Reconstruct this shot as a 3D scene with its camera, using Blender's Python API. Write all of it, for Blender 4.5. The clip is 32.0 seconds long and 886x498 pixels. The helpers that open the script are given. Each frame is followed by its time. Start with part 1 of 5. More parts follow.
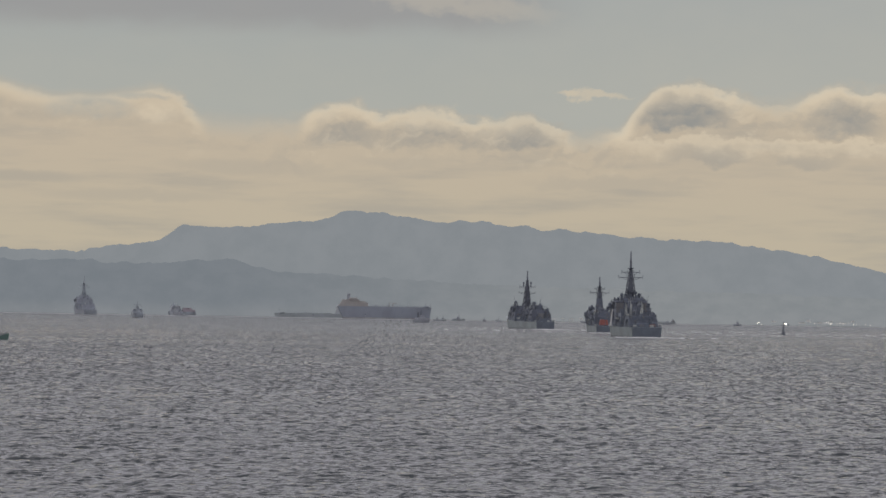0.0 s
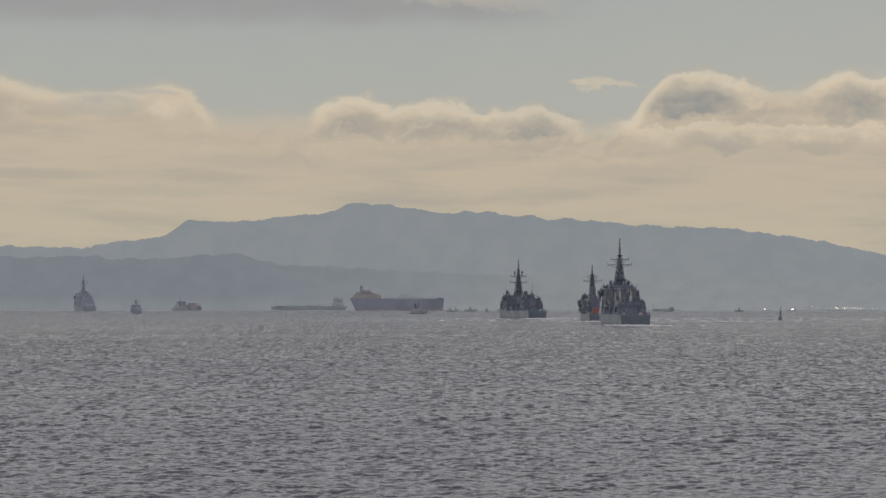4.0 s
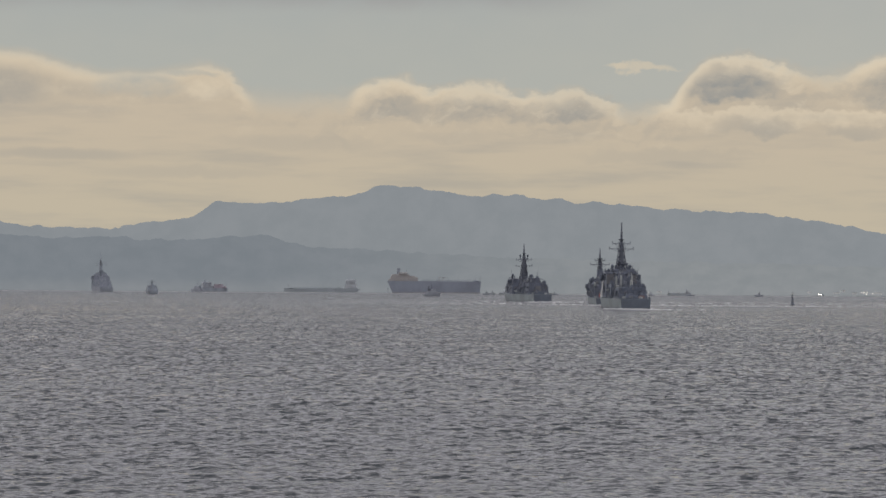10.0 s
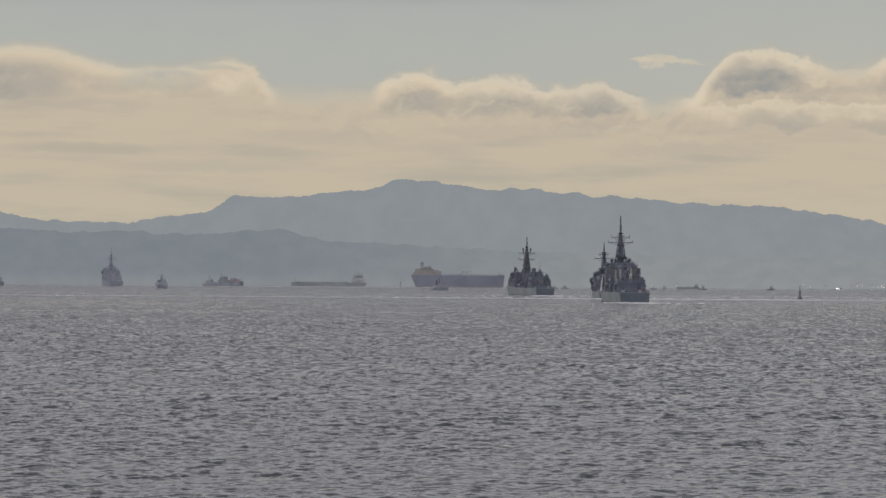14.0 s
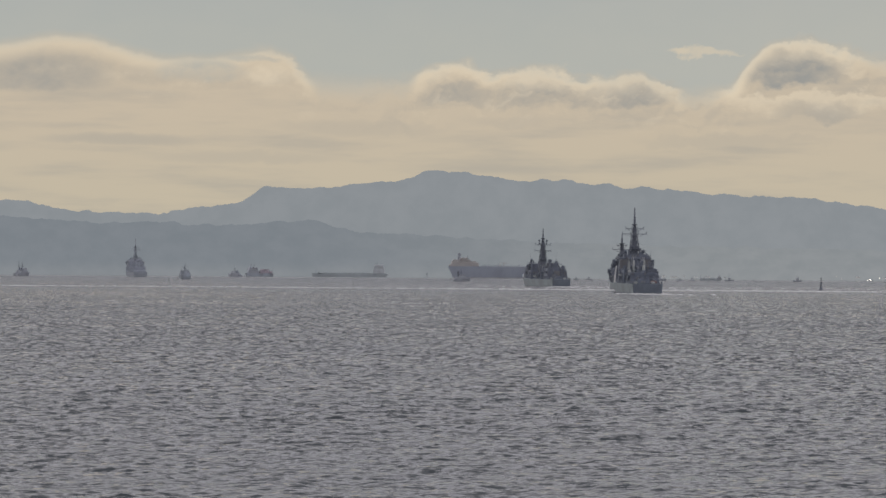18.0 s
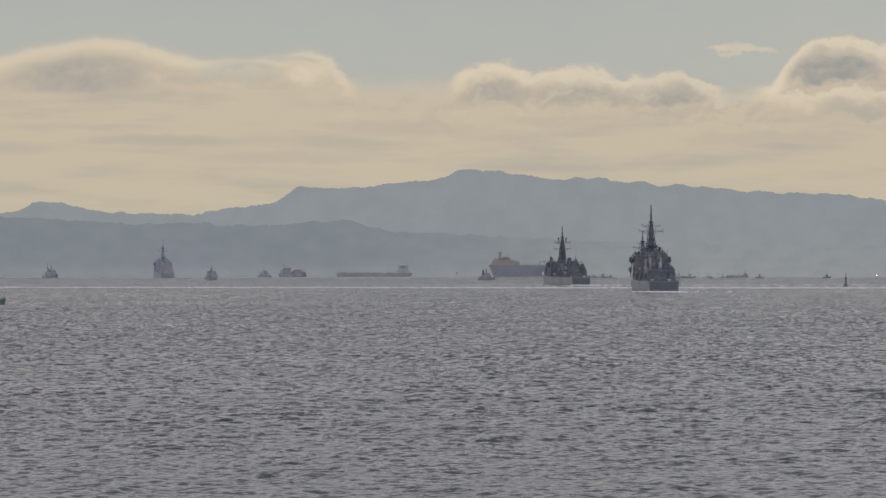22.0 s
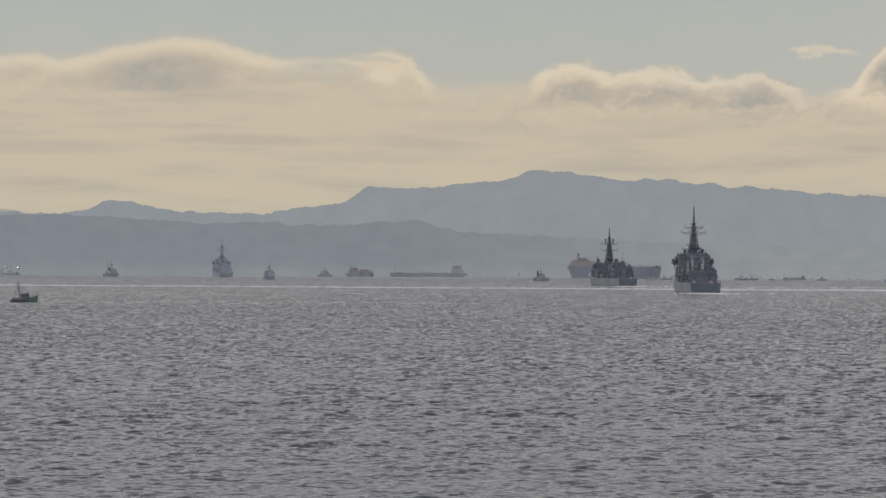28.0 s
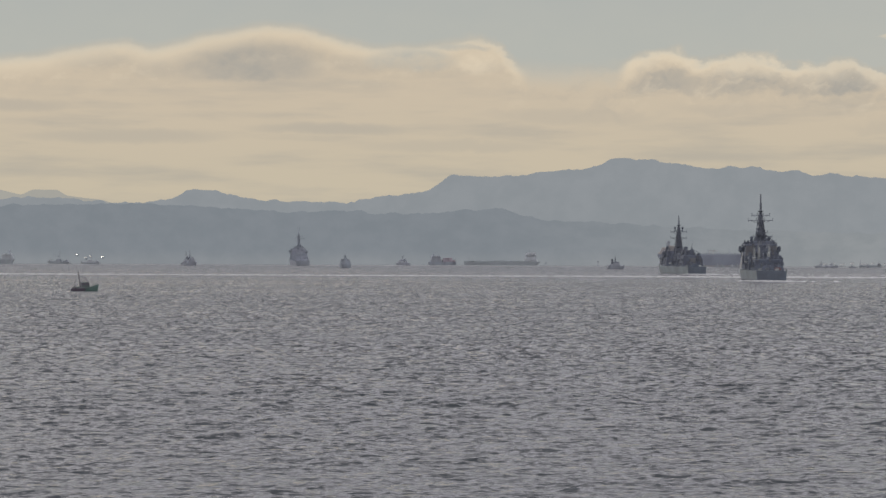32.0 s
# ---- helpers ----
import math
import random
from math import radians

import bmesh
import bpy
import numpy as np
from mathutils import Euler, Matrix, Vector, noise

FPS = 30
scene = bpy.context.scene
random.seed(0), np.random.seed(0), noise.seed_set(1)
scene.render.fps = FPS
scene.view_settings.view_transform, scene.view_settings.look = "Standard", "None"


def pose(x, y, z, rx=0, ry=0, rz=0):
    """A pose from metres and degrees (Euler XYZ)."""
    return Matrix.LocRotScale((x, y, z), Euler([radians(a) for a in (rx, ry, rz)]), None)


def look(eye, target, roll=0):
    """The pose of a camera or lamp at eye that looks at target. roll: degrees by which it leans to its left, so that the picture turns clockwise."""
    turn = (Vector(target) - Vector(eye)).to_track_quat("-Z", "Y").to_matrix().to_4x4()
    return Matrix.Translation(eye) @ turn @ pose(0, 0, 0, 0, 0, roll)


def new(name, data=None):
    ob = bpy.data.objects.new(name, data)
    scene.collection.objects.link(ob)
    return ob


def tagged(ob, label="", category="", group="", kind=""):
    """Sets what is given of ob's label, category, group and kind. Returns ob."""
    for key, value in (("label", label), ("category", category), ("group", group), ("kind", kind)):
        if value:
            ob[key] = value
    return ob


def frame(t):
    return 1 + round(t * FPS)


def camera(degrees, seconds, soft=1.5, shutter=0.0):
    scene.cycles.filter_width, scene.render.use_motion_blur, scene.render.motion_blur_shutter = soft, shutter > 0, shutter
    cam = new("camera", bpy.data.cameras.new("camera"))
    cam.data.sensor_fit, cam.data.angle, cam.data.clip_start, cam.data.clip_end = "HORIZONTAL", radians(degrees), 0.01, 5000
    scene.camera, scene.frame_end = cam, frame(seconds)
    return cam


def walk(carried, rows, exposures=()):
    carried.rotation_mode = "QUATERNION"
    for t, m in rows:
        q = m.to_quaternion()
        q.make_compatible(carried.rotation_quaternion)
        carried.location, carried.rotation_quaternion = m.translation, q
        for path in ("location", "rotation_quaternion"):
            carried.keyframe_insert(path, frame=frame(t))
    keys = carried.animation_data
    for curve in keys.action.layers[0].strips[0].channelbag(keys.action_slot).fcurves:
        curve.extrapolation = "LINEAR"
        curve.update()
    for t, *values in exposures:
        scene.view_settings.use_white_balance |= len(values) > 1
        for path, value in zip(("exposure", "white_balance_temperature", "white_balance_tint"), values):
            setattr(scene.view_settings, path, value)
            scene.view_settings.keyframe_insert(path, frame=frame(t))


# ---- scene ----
# One plan for the whole clip: x to the right across the strait, y towards the far hills, sea level at z = 0.
# The camera rides a slow vessel 11.3 m above the sea and drifts to the right.
DRIFT, AHEAD, EYE = 2.169, 0.5, 11.3
cam = camera(13.757, 32.0, soft=1.55)


def aim(t, yaw, pitch, roll):
    """The camera's row at t: yaw to the right of +y, pitch up, roll clockwise, in degrees."""
    e = Vector((DRIFT * (t - 16), AHEAD * (t - 16), EYE))
    a, b = radians(yaw), radians(pitch)
    return (t, look(e, e + 100 * Vector((math.sin(a) * math.cos(b), math.cos(a) * math.cos(b), math.sin(b))), roll))


walk(cam, [aim(*r) for r in (
    (0, 1.796, 0.965, 1.006), (0.5, 1.727, 0.950, 0.963), (1, 1.649, 0.959, 0.965), (1.5, 1.612, 0.964, 0.713), 
    (2, 1.643, 0.940, -0.008), (2.5, 1.637, 0.931, 0.100), (3, 1.632, 0.898, -0.050), (3.5, 1.630, 0.857, 0.006), 
    (5.5, 1.443, 0.774, 0.221), (6, 1.392, 0.771, 0.344), (6.5, 1.361, 0.770, 0.255), (7, 1.318, 0.758, 0.388), 
    (7.5, 1.232, 0.729, 0.434), (8, 1.170, 0.702, 0.448), (8.5, 1.153, 0.671, 0.491), (9, 1.138, 0.633, 0.445), 
    (9.5, 1.100, 0.595, 0.461), (10, 1.017, 0.553, 0.428), (10.5, 0.926, 0.536, 0.239), (11, 0.903, 0.525, 0.211), 
    (11.5, 0.887, 0.524, 0.168), (12, 0.837, 0.513, 0.096), (12.5, 0.822, 0.492, 0.126), (13, 0.789, 0.486, 0.191), 
    (13.5, 0.708, 0.469, 0.401), (14, 0.645, 0.458, 0.374), (14.5, 0.612, 0.460, 0.350), (16.5, 0.380, 0.351, 0.377), 
    (17, 0.245, 0.336, 0.477), (17.5, 0.142, 0.344, 0.405), (18, 0.059, 0.316, 0.433), (18.5, -0.018, 0.319, 0.411), 
    (19, -0.102, 0.334, 0.472), (19.5, -0.203, 0.342, 0.469), (20, -0.326, 0.318, 0.324), (20.5, -0.395, 0.314, 0.144), 
    (21, -0.440, 0.315, 0.060), (21.5, -0.493, 0.322, 0.048), (22, -0.579, 0.300, 0.028), (22.5, -0.736, 0.319, 0.080), 
    (23, -0.869, 0.324, -0.048), (23.5, -0.959, 0.344, -0.072), (24, -1.016, 0.367, -0.105), (24.5, -1.099, 0.369, -0.101), 
    (25, -1.221, 0.346, -0.071), (25.5, -1.305, 0.355, -0.025), (27.5, -1.711, 0.341, 0.355), (28, -1.811, 0.304, 0.347), 
    (28.5, -1.945, 0.305, 0.413), (29, -2.107, 0.306, 0.541), (29.5, -2.269, 0.261, 0.524), (30, -2.422, 0.224, 0.437), 
    (30.5, -2.599, 0.191, 0.445), (31, -2.782, 0.167, 0.263), (31.5, -2.974, 0.141, 0.244), (32, -3.219, 0.116, 0.220))], exposures=((0.0, -0.05), (6.0, -0.02), (13.0, 0.04), (22.0, 0.08), (32.0, 0.12)))

# ---- world, sun ----
SUN_AZ, SUN_EL = -78.0, 27.0          # degrees to the right of +y, and above the horizon


class Web:
    """Short-hand for node trees."""

    def __init__(self, tree):
        self.t = tree
        tree.nodes.clear()

    def node(self, kind, **values):
        n = self.t.nodes.new(kind)
        for k, v in values.items():
            n.inputs[k.replace("_", " ")].default_value = v
        return n

    def link(self, a, b):
        self.t.links.new(a, b)

    def math(self, op, a, b=0.0, c=0.0, clamp=False):
        n = self.t.nodes.new("ShaderNodeMath")
        n.operation, n.use_clamp = op, clamp
        for i, v in enumerate((a, b, c)):
            if isinstance(v, (int, float)):
                n.inputs[i].default_value = v
            else:
                self.link(v, n.inputs[i])
        return n.outputs[0]

    def mix(self, fac, a, b):
        n = self.t.nodes.new("ShaderNodeMix")
        n.data_type = "RGBA"
        for sock, v in ((n.inputs[0], fac), (n.inputs[6], a), (n.inputs[7], b)):
            if isinstance(v, (int, float)):
                sock.default_value = v
            elif isinstance(v, tuple):
                sock.default_value = (*v, 1) if len(v) == 3 else v
            else:
                self.link(v, sock)
        return n.outputs[2]

    def ramp(self, x, lo, hi, out0=0.0, out1=1.0, smooth=True):
        n = self.t.nodes.new("ShaderNodeMapRange")
        n.interpolation_type = "SMOOTHSTEP" if smooth else "LINEAR"
        self.link(x, n.inputs[0])
        for i, v in enumerate((lo, hi, out0, out1)):
            n.inputs[i + 1].default_value = v
        return n.outputs[0]

    def vec(self, x, y, z):
        n = self.t.nodes.new("ShaderNodeCombineXYZ")
        for i, v in enumerate((x, y, z)):
            if isinstance(v, (int, float)):
                n.inputs[i].default_value = v
            else:
                self.link(v, n.inputs[i])
        return n.outputs[0]

    def noise(self, v, scale, detail=3.0, rough=0.5, out=0):
        n = self.node("ShaderNodeTexNoise", Scale=scale, Detail=detail, Roughness=rough)
        if v is not None:
            self.link(v, n.inputs["Vector"])
        return n.outputs[out]


def build_world():
    w = bpy.data.worlds.new("sky")
    scene.world = w
    w.use_nodes = True
    g = Web(w.node_tree)
    sky = g.t.nodes.new("ShaderNodeTexSky")
    sky.sky_type, sky.sun_disc = "NISHITA", False
    sky.sun_elevation, sky.sun_rotation = radians(SUN_EL), radians(SUN_AZ)
    sky.dust_density, sky.air_density = 3.0, 1.2
    clear = g.node("ShaderNodeBackground", Strength=0.05)
    g.link(sky.outputs[0], clear.inputs[0])

    sep = g.t.nodes.new("ShaderNodeSeparateXYZ")
    g.link(g.t.nodes.new("ShaderNodeTexCoord").outputs["Generated"], sep.inputs[0])
    x, y, z = sep.outputs
    az = g.math("MULTIPLY", g.math("ARCTAN2", x, y), 180 / math.pi)
    el = g.math("MULTIPLY", g.math("ARCSINE", z), 180 / math.pi)
    # ragged cloud edges: the angles are pushed about by noise, smooth towards the left and curdled towards the right
    flat = g.vec(az, g.math("MULTIPLY", el, 1.6), 0.0)
    n1 = g.math("SUBTRACT", g.noise(flat, 1.1, 3.0, 0.5), 0.5)
    n2 = g.math("SUBTRACT", g.noise(g.vec(az, g.math("MULTIPLY", el, 1.5), 7.3), 2.8, 4.0, 0.55), 0.5)
    puffy = g.math("MAXIMUM", g.ramp(az, -1.6, -0.5, 0.22, 1.0), g.ramp(g.math("ABSOLUTE", g.math("ADD", az, 2.55)), 0.7, 0.3, 0.0, 0.6))
    az_w = g.math("ADD", g.math("MULTIPLY_ADD", n1, 0.35, az), g.math("MULTIPLY", g.math("MULTIPLY", n2, puffy), 0.32))
    el_w = g.math("ADD", g.math("MULTIPLY_ADD", n1, 0.12, el), g.math("MULTIPLY", g.math("MULTIPLY", n2, puffy), 0.36))

    n3 = g.math("SUBTRACT", g.noise(g.vec(az, g.math("MULTIPLY", el, 1.3), 19.0), 1.7, 2.0, 0.5), 0.5)
    el_w = g.math("ADD", el_w, g.math("MULTIPLY", g.math("MULTIPLY", n3, puffy), 0.26))

    # the height of the cloud tops along the horizon
    tops = g.t.nodes.new("ShaderNodeValToRGB")
    tops.color_ramp.interpolation = "CARDINAL"
    lo, hi = -13.0, 11.0
    line = ((-12.5, 2.95), (-9.5, 3.13), (-8.3, 3.33), (-7.7, 3.27), (-7.1, 3.41), (-6.4, 3.55), (-5.8, 3.61), (-5.2, 3.54), (-4.5, 3.33), (-3.9, 3.29), (-3.2, 3.34),
            (-2.55, 3.44), (-2.3, 3.30), (-2.08, 2.98), (-0.55, 2.95), (-0.32, 3.10), (0.36, 3.24), (1.0, 3.13), (2.0, 3.13), (2.4, 3.03), (2.95, 3.08), (3.35, 3.04), (3.75, 2.84),
            (4.5, 2.88), (4.72, 3.10), (4.93, 3.38), (5.15, 3.56), (5.42, 3.62), (6.4, 3.44), (7.0, 3.34), (7.6, 3.54), (8.3, 3.61))
    ramp = tops.color_ramp
    while len(ramp.elements) < len(line):
        ramp.elements.new(0.5)
    for e, (a, v) in zip(ramp.elements, line):
        e.position, s = (a - lo) / (hi - lo), (v - 2.5) / 1.5
        e.color = (s, s, s, 1)
    g.link(g.ramp(az_w, lo, hi, smooth=False), tops.inputs[0])
    top = g.math("MULTIPLY_ADD", tops.outputs[0], 1.5, 2.5)

    def window(a0, a1, soft):
        return g.math("MULTIPLY", g.ramp(az, a0 - soft, a0 + soft), g.ramp(az, a1 + soft, a1 - soft))

    # between the heaps the sheet's edge melts into the sky
    melt = g.math("MAXIMUM", window(-2.0, -0.42, 0.14), g.math("MAXIMUM", window(3.75, 4.35, 0.2), g.math("MULTIPLY", window(6.5, 7.3, 0.3), 0.6)))
    depth = g.math("SUBTRACT", top, el_w)
    mask = g.ramp(g.math("MULTIPLY", depth, g.math("MULTIPLY_ADD", melt, -0.5, 1.0)), -0.10, 0.20)

    def blob(a, e, sa, se, core=0.0):
        u = g.math("DIVIDE", g.math("SUBTRACT", az_w, a), sa)
        v = g.math("DIVIDE", g.math("SUBTRACT", el_w, e), se)
        return g.ramp(g.math("ADD", g.math("MULTIPLY", u, u), g.math("MULTIPLY", v, v)), 1.3, core)

    # the shaded hearts of the heaps, flat underneath
    shade = None
    for a, e, sa, se, base, k in ((-6.25, 2.95, 1.30, 0.46, 2.70, 0.70), (-8.6, 3.02, 0.8, 0.22, 2.90, 0.3), (-7.6, 2.90, 0.6, 0.26, 2.75, 0.25), (-4.6, 2.98, 0.7, 0.20, 2.82, 0.25), (0.30, 2.66, 0.66, 0.26, 2.56, 0.6),
                                  (1.62, 2.74, 0.95, 0.32, 2.55, 0.58), (2.45, 2.70, 0.5, 0.22, 2.55, 0.45), (3.10, 2.74, 0.66, 0.36, 2.58, 0.82), (5.54, 3.05, 0.88, 0.58, 2.89, 1.0),
                                  (8.05, 3.04, 0.66, 0.46, 2.80, 0.70), (5.95, 2.47, 0.80, 0.24, 2.34, 0.55), (7.4, 2.38, 0.7, 0.18, 2.28, 0.4), (1.2, 2.30, 1.0, 0.16, 2.16, 0.2)):
        b = g.math("MULTIPLY", g.math("MULTIPLY", blob(a, e, sa, se, -0.25), k), g.ramp(el_w, base - 0.07, base + 0.07))
        shade = b if shade is None else g.math("MAXIMUM", shade, b)
    shade = g.math("MULTIPLY", shade, g.ramp(n2, -0.25, 0.2, 0.72, 1.12))
    # long grey bars low in the sheet
    for a, e, sa, se, k in ((-9.9, 2.32, 1.1, 0.11, 0.32), (-4.9, 1.98, 1.5, 0.11, 0.36), (-8.2, 1.86, 1.8, 0.13, 0.30), (-1.2, 2.2, 1.6, 0.15, 0.2), (-3.0, 1.72, 1.8, 0.12, 0.2), (4.6, 2.02, 1.6, 0.13, 0.2)):
        shade = g.math("MAXIMUM", shade, g.math("MULTIPLY", blob(a, e, sa, se), k))
    streak = g.ramp(g.noise(g.vec(g.math("MULTIPLY", az, 0.38), g.math("MULTIPLY", el, 2.8), 2.0), 1.0, 4.0, 0.55), 0.42, 0.75)
    shade = g.math("MAXIMUM", shade, g.math("MULTIPLY", streak, g.math("MULTIPLY", g.ramp(depth, 0.3, 0.7), 0.42)))
    # billows: each is bright on its upper side and grey beneath, by the slope of a height field
    heap = g.vec(az_w, g.math("MULTIPLY", el_w, 1.5), 11.0)
    heap_up = g.vec(g.math("ADD", az_w, -0.05), g.math("MULTIPLY_ADD", el_w, 1.5, 0.16), 11.0)
    slope = g.math("SUBTRACT", g.noise(heap, 2.3, 5.0, 0.55), g.noise(heap_up, 2.3, 5.0, 0.55))
    near_top = g.math("MULTIPLY", g.ramp(depth, 1.0, 0.2), g.ramp(az, -1.6, -0.4, 0.45, 1.0))
    shade = g.math("ADD", shade, g.math("MULTIPLY", g.math("MULTIPLY", g.ramp(slope, 0.02, -0.16), near_top), 0.24), clamp=True)
    lit = g.math("MULTIPLY", g.ramp(slope, 0.02, 0.20), g.math("MULTIPLY", near_top, g.math("MULTIPLY_ADD", melt, -0.36, 0.42)))
    # the sun-bright rims along the tops, and along a second, lower row towards the right
    rim = g.math("MULTIPLY", g.ramp(depth, 0.0, 0.09), g.math("MULTIPLY", g.ramp(depth, 0.42, 0.0), g.math("MULTIPLY", g.math("ADD", g.ramp(az, -2.2, -0.6, 0.55, 0.76), g.ramp(az, 3.8, 4.6, 0.0, 0.12)), g.math("MULTIPLY_ADD", melt, -0.85, 1.0))))
    low = g.math("SUBTRACT", 2.80, g.math("MULTIPLY_ADD", n2, 0.25, el_w))
    low_rim = g.math("MULTIPLY", g.math("MULTIPLY", g.ramp(low, 0.0, 0.10), g.ramp(low, 0.40, 0.04)), g.math("MULTIPLY", window(4.1, 9.0, 0.5), 0.45))
    rim = g.math("MAXIMUM", g.math("MAXIMUM", rim, low_rim), g.math("MULTIPLY", lit, g.math("MULTIPLY_ADD", shade, -0.75, 1.0)))
    rim = g.math("MAXIMUM", rim, g.math("MULTIPLY", g.math("MULTIPLY", blob(-2.66, 3.08, 0.50, 0.24, -0.6), g.ramp(n2, -0.2, 0.15, 0.5, 1.0)), 0.62))            # a round lit head at the end of the left bank
    body = g.mix(g.ramp(el, 2.8, 0.8), (0.550, 0.468, 0.360), (0.529, 0.464, 0.354))
    body = g.mix(g.math("MULTIPLY", shade, 0.9), body, (0.292, 0.298, 0.290))
    body = g.mix(rim, body, (0.785, 0.670, 0.500))
    # the sky above: the thin wisp, and the dark sheet with a bright hem high up
    wisp = g.math("MAXIMUM", g.math("MULTIPLY", blob(3.76, 3.43, 0.20, 0.09), 0.95), g.math("MULTIPLY", blob(4.15, 3.42, 0.62, 0.06), 0.8))
    high = g.math("MULTIPLY", g.ramp(g.math("MULTIPLY_ADD", n1, 0.35, el), 4.15, 4.62), g.ramp(az_w, 4.2, 2.0))
    tilt_el = g.math("MULTIPLY_ADD", az_w, 0.115, el_w)
    hv = g.math("DIVIDE", g.math("SUBTRACT", tilt_el, 5.02), 0.21)
    hu = g.math("DIVIDE", g.math("SUBTRACT", az_w, 1.9), 1.7)
    hem = g.ramp(g.math("ADD", g.math("MULTIPLY", hu, hu), g.math("MULTIPLY", hv, hv)), 1.2, 0.0)
    veil = g.mix(g.ramp(el, 3.0, 6.0), (0.424, 0.434, 0.400), (0.358, 0.387, 0.394))
    veil = g.mix(g.math("MULTIPLY", g.ramp(n1, -0.2, 0.2), 0.10), veil, (0.50, 0.48, 0.42))
    veil = g.mix(g.ramp(az, -0.5, 7.5, 0.0, 0.22), veil, (0.51, 0.49, 0.43))           # brighter air towards the right
    veil = g.mix(g.math("MULTIPLY", high, 0.6), veil, (0.305, 0.295, 0.300))
    veil = g.mix(g.math("MULTIPLY", hem, 0.42), veil, (0.560, 0.505, 0.415))
    veil = g.mix(wisp, veil, (0.600, 0.530, 0.415))
    # the sky shows through a hole behind the left bank's curling tail
    hole = g.math("MAXIMUM", g.math("MULTIPLY", blob(-3.72, 3.05, 0.75, 0.19, 0.0), 0.75), g.math("MULTIPLY", blob(-2.95, 3.25, 0.50, 0.07, 0.0), 0.55))
    hole = g.math("MULTIPLY", hole, g.ramp(g.math("ADD", n2, n3), -0.25, 0.2, 0.45, 1.1))
    body = g.mix(hole, body, (0.405, 0.408, 0.375))
    # overhead: broken grey cover that goes on round the whole sky
    over = g.ramp(g.noise(g.t.nodes[sep.name].inputs[0].links[0].from_socket, 2.6, 4.0, 0.55), 0.35, 0.65)
    above = g.mix(over, (0.715, 0.695, 0.765), (0.815, 0.775, 0.795))
    veil = g.mix(g.ramp(el, 5.5, 14.0), veil, above)
    front = g.mix(mask, veil, body)
    cover = g.node("ShaderNodeBackground", Strength=1.0)
    g.link(front, cover.inputs[0])
    both = g.node("ShaderNodeMixShader")
    g.link(g.ramp(el, 8.0, 60.0, 0.98, 0.85), both.inputs[0])
    g.link(clear.outputs[0], both.inputs[1])
    g.link(cover.outputs[0], both.inputs[2])
    g.link(both.outputs[0], g.t.nodes.new("ShaderNodeOutputWorld").inputs[0])


build_world()
sun = new("sun", bpy.data.lights.new("sun", "SUN"))
sun.data.energy, sun.data.angle, sun.data.color = 0.45, radians(10.0), (1.0, 0.93, 0.82)
sun.matrix_world = look(Vector((math.sin(radians(SUN_AZ)) * math.cos(radians(SUN_EL)), math.cos(radians(SUN_AZ)) * math.cos(radians(SUN_EL)), math.sin(radians(SUN_EL)))) * 300, (0, 0, 0))

# ---- materials ----
MATS = {}


def paint(name, rgb, rough=0.55, metal=0.0, wear=0.25, grain=0.6, rust=0.0):
    """Weathered paint: blotches at two sizes, streaks that run down, some rust."""
    if name in MATS:
        return MATS[name]
    m = bpy.data.materials.new(name)
    m.use_nodes = True
    g = Web(m.node_tree)
    p = g.node("ShaderNodeBsdfPrincipled", Roughness=rough, Metallic=metal)
    co = g.t.nodes.new("ShaderNodeTexCoord").outputs["Object"]
    s = g.t.nodes.new("ShaderNodeSeparateXYZ")
    g.link(co, s.inputs[0])
    big = g.noise(co, 0.22 * grain, 3.0, 0.55)
    run = g.noise(g.vec(s.outputs[0], s.outputs[1], g.math("MULTIPLY", s.outputs[2], 0.12)), 1.7 * grain, 4.0, 0.6)
    dark, light = tuple(c * (1 - wear) for c in rgb), tuple(min(1, c * (1 + wear * 0.6)) for c in rgb)
    col = g.mix(g.ramp(big, 0.3, 0.7), dark, light)
    col = g.mix(g.math("MULTIPLY", g.ramp(run, 0.5, 0.75), wear * 1.2, clamp=True), col, tuple(c * 0.55 for c in rgb))
    if rust:
        col = g.mix(g.math("MULTIPLY", g.ramp(run, 0.6, 0.72), rust, clamp=True), col, (0.16, 0.06, 0.03))
    g.link(col, p.inputs["Base Color"])
    g.link(g.math("MULTIPLY_ADD", big, 0.25, rough - 0.12), p.inputs["Roughness"])
    bump = g.node("ShaderNodeBump", Strength=0.2, Distance=0.05)
    g.link(run, bump.inputs["Height"])
    g.link(bump.outputs[0], p.inputs["Normal"])
    g.link(p.outputs[0], g.t.nodes.new("ShaderNodeOutputMaterial").inputs[0])
    MATS[name] = m
    return m


